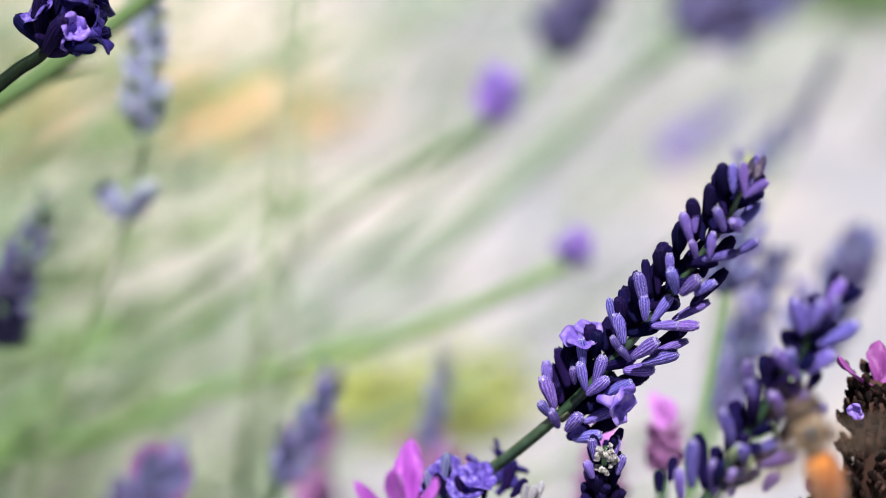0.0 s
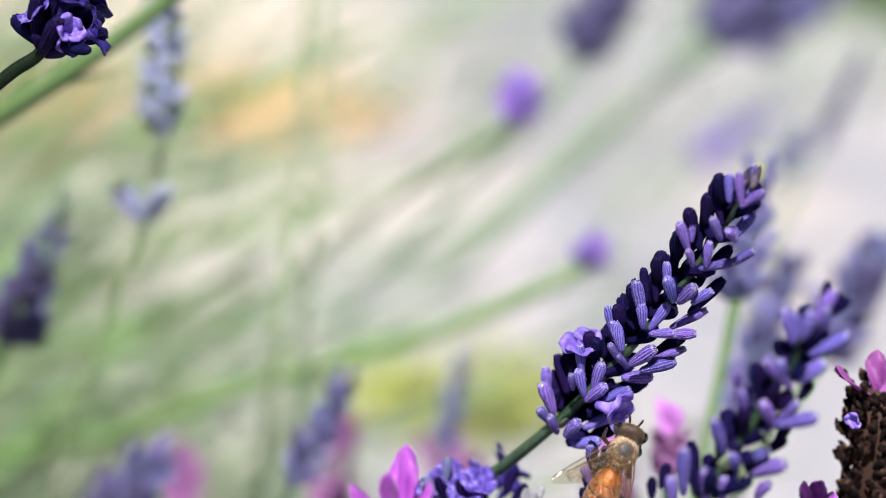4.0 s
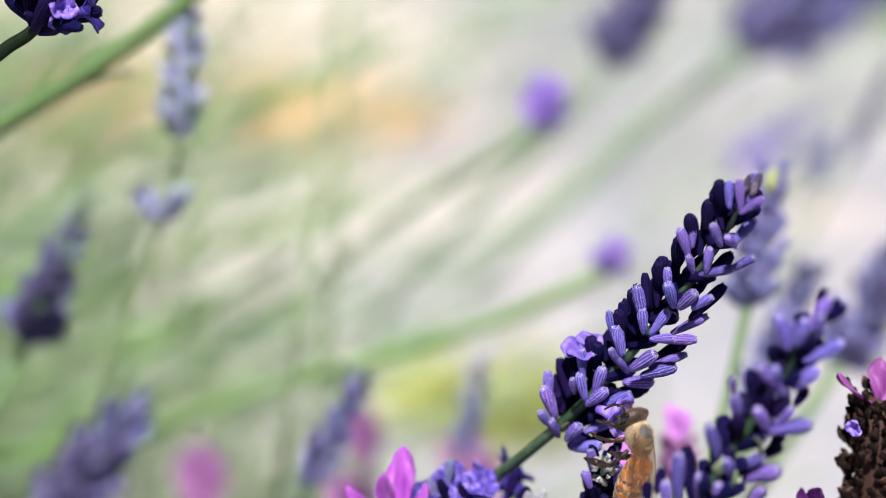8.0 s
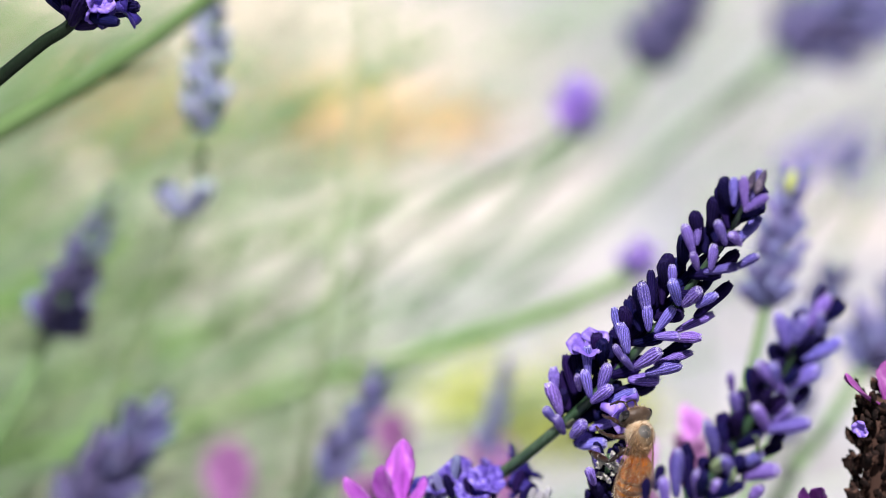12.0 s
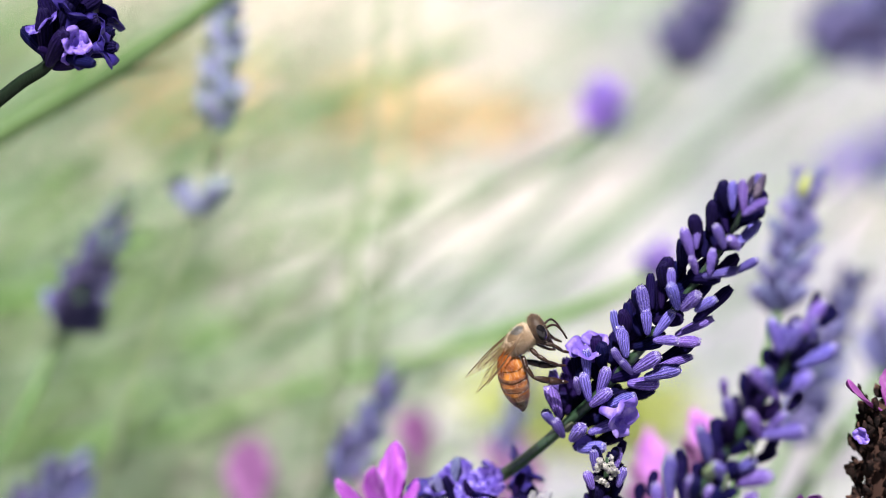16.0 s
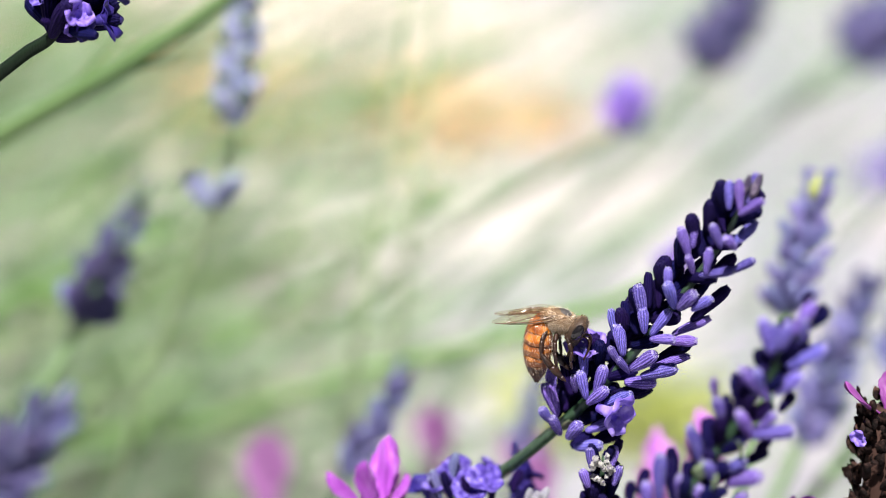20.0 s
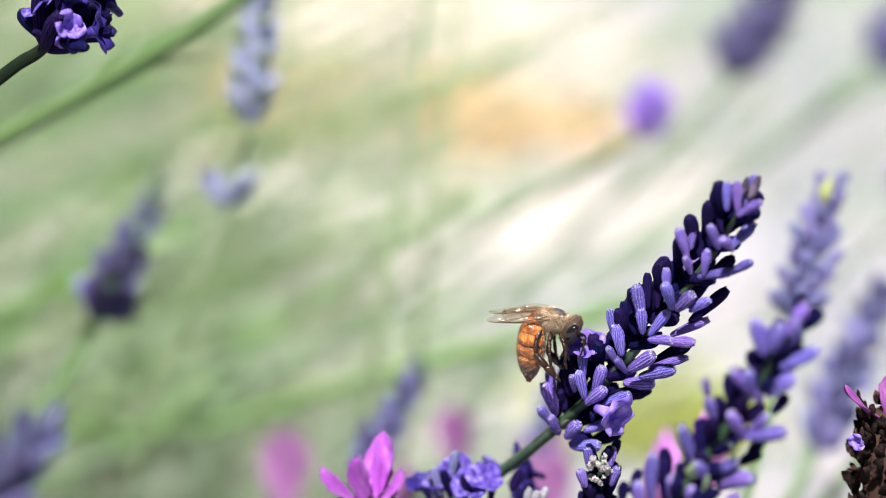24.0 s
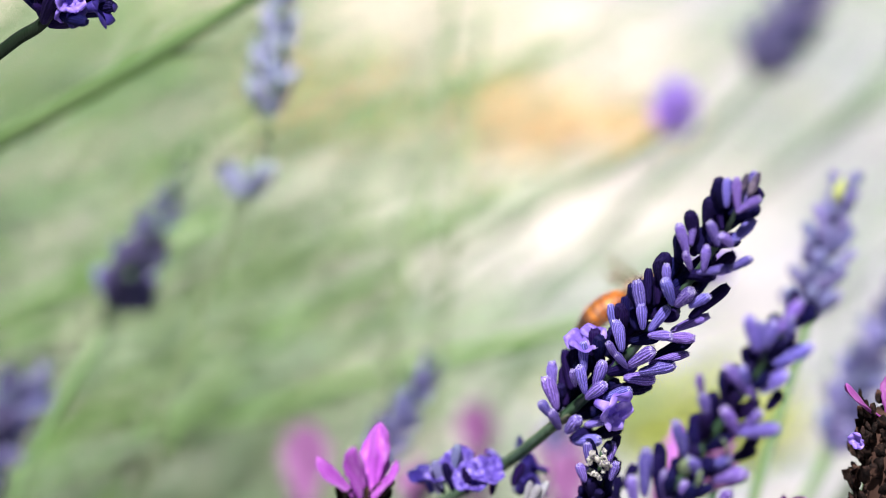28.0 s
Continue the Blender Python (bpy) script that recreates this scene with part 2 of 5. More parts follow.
def fur_material(name, colours):
    """Hair by hair from dark roots of brown to cream."""
    m = material(name, colours[0], 0.6, through=0.15, spec=0.3)
    n, l = m.node_tree.nodes, m.node_tree.links
    geo = n.new("ShaderNodeNewGeometry")
    ramp = n.new("ShaderNodeValToRGB")
    ramp.color_ramp.elements.new(0.5)
    for e, p, c in zip(ramp.color_ramp.elements, (0.0, 0.45, 0.95), colours):
        e.position = p
        e.color = (*c, 1)
    l.new(geo.outputs["Random Per Island"], ramp.inputs[0])
    l.new(ramp.outputs[0], n["Principled BSDF"].inputs["Base Color"])
    l.new(ramp.outputs[0], n["Translucent BSDF"].inputs[0])
    return m


M_FUR = fur_material("tan_fur", ((0.17, 0.09, 0.04), (0.66, 0.45, 0.25), (0.97, 0.88, 0.72)))
M_FUR_BROWN = fur_material("brown_fur", ((0.03, 0.016, 0.010), (0.15, 0.08, 0.04), (0.60, 0.43, 0.26)))
M_HEAD = material("dark_head", (0.025, 0.015, 0.010), 0.5, [(0.06, 0.035, 0.02)], 900, 0.5, 5000)
M_EYE = material("black_eye", (0.008, 0.006, 0.006), 0.12, coat=0.5)
M_LEG = material("dark_brown_leg", (0.010, 0.005, 0.003), 0.28, [(0.035, 0.014, 0.006)], 900, 0.4, 5000)
M_VEIN = material("brown_vein", (0.09, 0.045, 0.018), 0.4)


def wing_material():
    """Clear amber-tinted film with a glossy face."""
    m = bpy.data.materials.new("clear_wing")
    m.use_nodes = True
    n, l = m.node_tree.nodes, m.node_tree.links
    n.remove(n["Principled BSDF"])
    tr = n.new("ShaderNodeBsdfTransparent")
    tr.inputs[0].default_value = (0.945, 0.89, 0.81, 1)
    gl = n.new("ShaderNodeBsdfGlossy")
    gl.inputs["Roughness"].default_value = 0.2
    gl.inputs[0].default_value = (1, 0.96, 0.9, 1)
    co = n.new("ShaderNodeTexCoord")
    tex = n.new("ShaderNodeTexNoise")
    tex.inputs["Scale"].default_value = 900
    l.new(co.outputs["Object"], tex.inputs["Vector"])
    bp = n.new("ShaderNodeBump")
    bp.inputs["Strength"].default_value = 0.6
    bp.inputs["Distance"].default_value = 0.0004
    l.new(tex.outputs[0], bp.inputs["Height"])
    l.new(bp.outputs[0], gl.inputs["Normal"])
    film = n.new("ShaderNodeBsdfTranslucent")
    film.inputs[0].default_value = (0.74, 0.56, 0.37, 1)
    haze = n.new("ShaderNodeMixShader")
    haze.inputs[0].default_value = 0.12
    l.new(tr.outputs[0], haze.inputs[1])
    l.new(film.outputs[0], haze.inputs[2])
    mx = n.new("ShaderNodeMixShader")
    mx.inputs[0].default_value = 0.03
    l.new(haze.outputs[0], mx.inputs[1])
    l.new(gl.outputs[0], mx.inputs[2])
    l.new(mx.outputs[0], n["Material Output"].inputs[0])
    return m


M_WING = wing_material()
M_GROUND = material("pale_sandy_ground", (0.22, 0.215, 0.23), 0.95, [(0.31, 0.295, 0.305), (0.25, 0.25, 0.275), (0.37, 0.33, 0.31)], 11, 0.3, 200)


def sandy_patch(m):
    """Warm sand spread over the grey ground, with a ragged edge."""
    n, l = m.node_tree.nodes, m.node_tree.links
    b = n["Principled BSDF"]
    grey = b.inputs["Base Color"].links[0].from_socket
    co = n.new("ShaderNodeTexCoord")
    sp = n.new("ShaderNodeSeparateXYZ")
    l.new(co.outputs["Object"], sp.inputs[0])
    tex = n.new("ShaderNodeTexNoise")
    tex.inputs["Scale"].default_value = 5
    tex.inputs["Detail"].default_value = 5
    l.new(co.outputs["Object"], tex.inputs["Vector"])
    far = n.new("ShaderNodeVectorMath")
    far.operation = "DISTANCE"
    l.new(co.outputs["Object"], far.inputs[0])
    far.inputs[1].default_value = (-0.48, 0.90, 0)
    ad = n.new("ShaderNodeMath")
    ad.operation = "MULTIPLY_ADD"
    l.new(tex.outputs[0], ad.inputs[0])
    ad.inputs[1].default_value = 0.5
    l.new(far.outputs["Value"], ad.inputs[2])
    mr = n.new("ShaderNodeMapRange")
    mr.inputs["From Min"].default_value = 0.82
    mr.inputs["From Max"].default_value = 0.68
    l.new(ad.outputs[0], mr.inputs[0])
    mx = n.new("ShaderNodeMix")
    mx.data_type = "RGBA"
    l.new(mr.outputs[0], mx.inputs[0])
    l.new(grey, mx.inputs[6])
    # peach sand farther off, greyer and bluer close by
    ay = n.new("ShaderNodeMath")
    ay.operation = "MULTIPLY_ADD"
    l.new(tex.outputs[0], ay.inputs[0])
    ay.inputs[1].default_value = 0.35
    l.new(sp.outputs[1], ay.inputs[2])
    my = n.new("ShaderNodeMapRange")
    my.inputs["From Min"].default_value = 0.98
    my.inputs["From Max"].default_value = 1.12
    l.new(ay.outputs[0], my.inputs[0])
    m2 = n.new("ShaderNodeMix")
    m2.data_type = "RGBA"
    l.new(my.outputs[0], m2.inputs[0])
    m2.inputs[6].default_value = (0.53, 0.48, 0.44, 1)
    m2.inputs[7].default_value = (0.63, 0.525, 0.44, 1)
    l.new(m2.outputs[2], mx.inputs[7])
    l.new(mx.outputs[2], b.inputs["Base Color"])


sandy_patch(M_GROUND)
M_PEBBLE = material("pale_pebble", (0.40, 0.40, 0.40), 0.9, [(0.50, 0.46, 0.40), (0.48, 0.49, 0.50)], 12)
M_DRY = material("ochre_dry_leaf", (0.78, 0.50, 0.22), 0.7, [(0.80, 0.56, 0.30), (0.80, 0.62, 0.40)], 60, through=0.2)


# ---- mesh helpers ----
def mesh_of(name, bm, mat, smooth=True):
    me = bpy.data.meshes.new(name)
    bmesh.ops.recalc_face_normals(bm, faces=bm.faces)
    bm.to_mesh(me)
    bm.free()
    for m in mat if isinstance(mat, (list, tuple)) else [mat]:
        me.materials.append(m)
    if smooth:
        for p in me.polygons:
            p.use_smooth = True
    return me


def part(name, me, parent, m=None, label=""):
    """One mesh object under a thing or under a part; m is its pose there."""
    ob = new(name, me)
    ob.parent = parent
    if m is not None:
        ob.matrix_basis = m
    if label:
        tagged(ob, label)
    return ob


def toward(p, way, twist=0.0, size=1.0):
    """The pose at p whose z axis points along way."""
    q = Vector(way).to_track_quat("Z", "Y").to_matrix().to_4x4()
    s = size if isinstance(size, tuple) else (size, size, size)
    return Matrix.Translation(p) @ q @ Matrix.Rotation(twist, 4, "Z") @ Matrix.Diagonal((*s, 1))


def glide(points, steps):
    """A smooth curve through the points, that does not swing out where they lie unevenly."""
    ps = [Vector(p) for p in points]
    ps = [2 * ps[0] - ps[1], *ps, 2 * ps[-1] - ps[-2]]
    out = []
    for i in range(1, len(ps) - 2):
        a, b, c, d = ps[i - 1:i + 3]
        ab, bc, cd = (b - a).length, (c - b).length, (d - c).length
        m0 = (c - a) * (bc / (ab + bc))
        m1 = (d - b) * (bc / (bc + cd))
        for k in range(steps):
            t = k / steps
            out.append(b * (2 * t ** 3 - 3 * t * t + 1) + m0 * (t ** 3 - 2 * t * t + t) + c * (3 * t * t - 2 * t ** 3) + m1 * (t ** 3 - t * t))
    return [*out, ps[-2]]


def tube(bm, points, radius, sides=8, square=0.0, mat_index=0):
    """A tube along points; radius is a function of 0..1. square > 0 gives the four-edged section of a lavender stem."""
    rings = []
    side = None
    for i, p in enumerate(points):
        way = (points[min(i + 1, len(points) - 1)] - points[max(i - 1, 0)]).normalized()
        if side is None:
            side = way.orthogonal().normalized()
        side = (side - way * side.dot(way)).normalized()
        up = way.cross(side)
        r = radius(i / (len(points) - 1))
        ring = []
        for k in range(sides):
            a = 2 * math.pi * k / sides
            rr = r * (1 + square * math.cos(4 * a))
            ring.append(bm.verts.new(p + rr * (math.cos(a) * side + math.sin(a) * up)))
        rings.append(ring)
    for a, b in zip(rings, rings[1:]):
        for k in range(sides):
            bm.faces.new((a[k], a[(k + 1) % sides], b[(k + 1) % sides], b[k])).material_index = mat_index
    for ring in (rings[0][::-1], rings[-1]):
        bm.faces.new(ring).material_index = mat_index


def lathe(bm, profile, sides, ribs=0, rib=0.0, squash=(1, 1), jitter=0.0, rng=None):
    """profile: (radius, z) rows along the z axis."""
    rings = []
    for r, z in profile:
        ring = []
        for k in range(sides):
            a = 2 * math.pi * k / sides
            rr = r * (1 + rib * math.cos(ribs * a)) * (1 + (rng.uniform(-jitter, jitter) if rng else 0))
            ring.append(bm.verts.new((rr * math.cos(a) * squash[0], rr * math.sin(a) * squash[1], z)))
        rings.append(ring)
    for a, b in zip(rings, rings[1:]):
        for k in range(sides):
            bm.faces.new((a[k], a[(k + 1) % sides], b[(k + 1) % sides], b[k]))
    bm.faces.new(rings[0][::-1])
    bm.faces.new(rings[-1])


def blade(bm, length, width, curl, thick, point=1.6, wave=0.0, cup=0.25, rows=7, cols=5, m=Matrix(), full=0.8, crimp=0.0):
    """A petal, bract or leaf with thickness along +z from the origin, curling towards +y."""
    top, bot = [], []
    for i in range(rows + 1):
        t = i / rows
        w = width * 0.5 * (math.sin(math.pi * min(1, 0.12 + 0.88 * t) ** (1 / point)) ** full + 0.10 * (1 - t) + 0.02) * (1 + crimp * math.sin(i * 2.1) + crimp * math.sin(i * 5.3))
        a = curl * t
        z = length * (math.sin(a) / curl if abs(curl) > 1e-3 else t)
        y = length * ((1 - math.cos(a)) / curl if abs(curl) > 1e-3 else 0)
        ra, rb = [], []
        for k in range(cols + 1):
            s = 2 * k / cols - 1
            off = cup * w * s * s + wave * w * math.sin(5 * t + 3 * s)
            p = Vector((w * s, y + off * math.cos(a), z - off * math.sin(a)))
            nrm = Vector((0, math.cos(a), -math.sin(a))) * thick * (1 - 0.7 * abs(s))
            ra.append(bm.verts.new(m @ (p + nrm)))
            rb.append(bm.verts.new(m @ (p - nrm)))
        top.append(ra)
        bot.append(rb)
    for i in range(rows):
        for k in range(cols):
            bm.faces.new((top[i][k], top[i][k + 1], top[i + 1][k + 1], top[i + 1][k]))
            bm.faces.new((bot[i][k], bot[i + 1][k], bot[i + 1][k + 1], bot[i][k + 1]))
        for k in (0, cols):
            bm.faces.new((top[i][k], top[i + 1][k], bot[i + 1][k], bot[i][k]))
    for i in (0, rows):
        for k in range(cols):
            bm.faces.new((top[i][k], bot[i][k], bot[i][k + 1], top[i][k + 1]))


# ---- flower pieces, 1 unit = 1 millimetre ----
def calyx_mesh(mat, seed, fine=True, down=120):
    """A ribbed tubular calyx 5 mm long with a blunt, toothed end."""
    rng = random.Random(seed)
    bm = bmesh.new()
    top = rng.uniform(0.62, 0.78)
    prof = [(0.28, 0), (0.46, 0.35), (0.60, 1.0), (0.72, 1.9), (0.82, 2.8), (0.86, 3.4), (0.82, 3.95), (top, 4.4), (0.60, 4.7), (0.50, 4.9), (0.22, 4.94), (0.05, 4.88)]
    lathe(bm, prof, 52 if fine else 10, 13 if fine else 5, 0.075 if fine else 0.05, (1, rng.uniform(0.86, 1)), 0.015, rng)
    bend = rng.uniform(-0.03, 0.05)
    for v in bm.verts:
        v.co.x += bend * v.co.z ** 2 * 0.5
    if fine:
        for k in range(7):
            a = 6.28 * (k + rng.uniform(-0.3, 0.3)) / 7
            tooth = bmesh.ops.create_icosphere(bm, subdivisions=1, radius=rng.uniform(0.07, 0.14), matrix=Matrix.Translation((0.46 * math.cos(a) + bend * 12, 0.46 * math.sin(a), rng.uniform(4.78, 4.98))) @ Matrix.Diagonal((1, 1, rng.uniform(1.0, 1.7), 1)))
            for v in tooth["verts"]:
                for fc in v.link_faces:
                    fc.material_index = 1 if down and k in (1, 4) else 0
        # short white down, thickest at the mouth
        for k in range(down):
            t = 1 - 0.9 * rng.random() ** 1.6
            z = 4.85 * t
            r = next(r0 + (r1 - r0) * (z - z0) / (z1 - z0) for (r0, z0), (r1, z1) in zip(prof, prof[1:]) if z <= z1)
            g = 2 * math.pi * (rng.randrange(13) + rng.gauss(0, 0.12)) / 13
            n = Vector((math.cos(g), math.sin(g), 0.25 + (0.8 if t > 0.88 else 0)))
            p = Vector((r * math.cos(g) + bend * z * z * 0.5, r * math.sin(g), z))
            s = Vector((-math.sin(g), math.cos(g), 0)) * 0.016
            q = p + (n + Vector((rng.gauss(0, 0.4), rng.gauss(0, 0.4), rng.gauss(0, 0.4)))).normalized() * rng.uniform(0.08, 0.22)
            bm.faces.new([bm.verts.new(v) for v in (p + s, p - s, q)]).material_index = 1
    return mesh_of("calyx", bm, [mat, M_DOWN])


def corolla_mesh(mat, seed, size=1.0, wave=0.12):
    """A two-lipped flower: a short tube and five rounded lobes."""
    rng = random.Random(seed)
    bm = bmesh.new()
    lathe(bm, [(0.5, 0), (0.6, 1.0), (0.8, 2.0), (1.0, 2.6), (0.9, 2.55), (0.5, 1.6)], 12)
    for k, (az, ln, wd) in enumerate(((-0.5, 3.0, 3.5), (0.5, 3.0, 3.5), (2.0, 2.1, 2.4), (3.14, 2.3, 2.6), (-2.0, 2.1, 2.4))):
        m = Matrix.Translation((0, 0, 2.3)) @ Matrix.Rotation(az, 4, "Z") @ Matrix.Translation((0, 0.75, 0)) @ Matrix.Rotation(-rng.uniform(0.3, 0.8), 4, "X")
        blade(bm, ln * size, wd * size, rng.uniform(0.5, 1.1), 0.09, 0.8, wave, 0.15, 8, 7, m)
    return mesh_of("corolla", bm, mat)


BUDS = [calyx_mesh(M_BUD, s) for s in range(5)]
BUDS_INK_SHADE = [calyx_mesh(M_BUD_INK_SHADE, s, True, 0) for s in range(4)]
BUDS_PALE = [calyx_mesh(M_BUD_PALE, s, False) for s in range(4)]
BUDS_DULL = [calyx_mesh(M_BUD_DULL, s, False) for s in range(4)]
BUDS_BRIGHT = [calyx_mesh(M_BUD_BRIGHT, s, False) for s in range(4)]
BUDS_LILAC = [calyx_mesh(M_BUD_LILAC, s, False) for s in range(4)]
BUDS_GREY = [calyx_mesh(M_BUD_GREY, s, True) for s in range(3)]
FLOWERS = [corolla_mesh(M_PETAL, s, 1.0, 0.24) for s in range(4)]
FLOWERS_BLUE = [corolla_mesh(M_PETAL_BLUE, s + 9) for s in range(4)]
FLOWERS_INK = [corolla_mesh(M_PETAL_INK, s + 5) for s in range(2)]
MM = 0.001


def thing(name, place, label, category, group=""):
    ob = new(name)
    ob.empty_display_size = 0.005
    ob.location = place
    return tagged(ob, label, category, group)


def stem_part(parent, points, r0, r1, mat, steps=8, sides=12, name="stem"):
    """A four-edged stem through world points, thicker at the foot."""
    o = parent.location
    pts = glide([Vector(p) - o for p in points], steps)
    bm = bmesh.new()
    tube(bm, pts, lambda t: r0 + (r1 - r0) * t, sides, 0.10)
    return part(name, mesh_of(name, bm, mat), parent)


def foot_of(base, way, lean=0.55):
    """Where a stem that leaves base against way, bending down, reaches the ground, with points on the way."""
    b, w = Vector(base), -Vector(way).normalized()
    w.z = min(w.z, -0.25)
    mid = b + w * 0.045
    d = Vector((w.x * lean, w.y * lean, 0))
    f = Vector((mid.x + d.x * mid.z * 0.5, mid.y + d.y * mid.z * 0.5, FLOOR - 0.004))
    return [f, f * 0.45 + mid * 0.55, mid, b]


def down(p):
    """The foot on the ground of a stem that leans away from p."""
    return Vector((p.x - 0.05, p.y + 0.03, FLOOR - 0.004))


def spike(name, label, base, tip, buds, seed, whorls=7, per=7, size=1.0, mat=None, group="lavender flower spikes", flowers=0, open_angle=0.75, foot=None, taper_by=0.35, stalk=0.9):
    """A flowering stem: buds in whorls round the axis from base to tip."""
    rng = random.Random(seed)
    base, tip = Vector(base), Vector(tip)
    axis = tip - base
    length, way = axis.length, axis.normalized()
    th = thing(name, base, label, "lavender", group)
    pts = foot_of(base, way) if foot is None else [*foot, base]
    stem_part(th, [*pts, base + axis * 0.5, base + axis * 0.93], stalk * MM * size, 0.67 * stalk * MM * size, mat or M_STEM)
    e1 = way.orthogonal().normalized()
    e2 = way.cross(e1)
    levels = [(i + 0.15) / whorls for i in range(whorls)]
    for i, s in enumerate(levels):
        n = per if s < 0.75 else max(3, per - 3)
        taper = size * (1.05 - taper_by * max(0, s))
        for k in range(n):
            a = 2 * math.pi * (k + 0.5 * (i % 2) + rng.uniform(-0.25, 0.25)) / n
            out = math.cos(a) * e1 + math.sin(a) * e2
            o = open_angle * rng.uniform(0.6, 1.3) * (1 - 0.5 * max(0, s))
            p = axis * s + out * 0.7 * MM + way * rng.uniform(-1, 1) * MM
            m = toward(p, way * math.cos(o) + out * math.sin(o), rng.uniform(0, 6.28), tuple(MM * taper * f for f in (rng.uniform(0.9, 1.15), rng.uniform(0.9, 1.15), rng.uniform(0.75, 1.2))))
            part("calyx", rng.choice(buds), th, m)
            if flowers and rng.random() < flowers:
                part("corolla", rng.choice(FLOWERS), th, m @ Matrix.Translation((0, 0, 3.6)), "open violet corolla")
    return th


# ---- ground: REACH is how much farther it lies than a floor at zero ----
REACH = (0.38 - FLOOR) / 0.38


def ground():
    bm = bmesh.new()
    rs = [0, 0.5, 1, 2, 4, 10, 40, 200, 900]
    ring0 = None
    c = bm.verts.new((0, 1, 0))
    for r in rs[1:]:
        ring = [bm.verts.new((r * math.cos(a * math.pi / 24), 1 + r * math.sin(a * math.pi / 24), 0)) for a in range(48)]
        for k in range(48):
            if ring0 is None:
                bm.faces.new((c, ring[k], ring[(k + 1) % 48]))
            else:
                bm.faces.new((ring0[k], ring[k], ring[(k + 1) % 48], ring0[(k + 1) % 48]))
        ring0 = ring
    gr = tagged(new("ground", mesh_of("ground", bm, M_GROUND)), "pale sandy ground with gravel", "ground", kind="structure")
    gr.location.z = FLOOR
    gr.scale = (REACH, REACH, 1)


ground()

# ---- the visited lavender: every bud by its own base, tip (plan millimetres), thickness, and 1 for one in shade colour ----
def placed_buds(th, rows, buds, seed, name="calyx", depth=0.0):
    rng = random.Random(seed)
    o = th.location
    for u, v, d, u2, v2, d2, w, *in_shade in rows:
        a, b = plan(u, v, d), plan(u2, v2, d2)
        m = toward(a - o, b - a, rng.uniform(0, 6.28), (w * 0.81 * MM, w * MM * rng.uniform(0.74, 0.88), (b - a).length / 5))
        part(name, rng.choice(BUDS_INK_SHADE if in_shade and in_shade[0] else buds), th, m)


def seed_bud():
    bm = bmesh.new()
    lathe(bm, [(0.3, 0), (0.7, 0.8), (0.85, 1.8), (0.7, 2.8), (0.35, 3.6), (0.05, 3.9)], 12, 6, 0.06)
    return bm


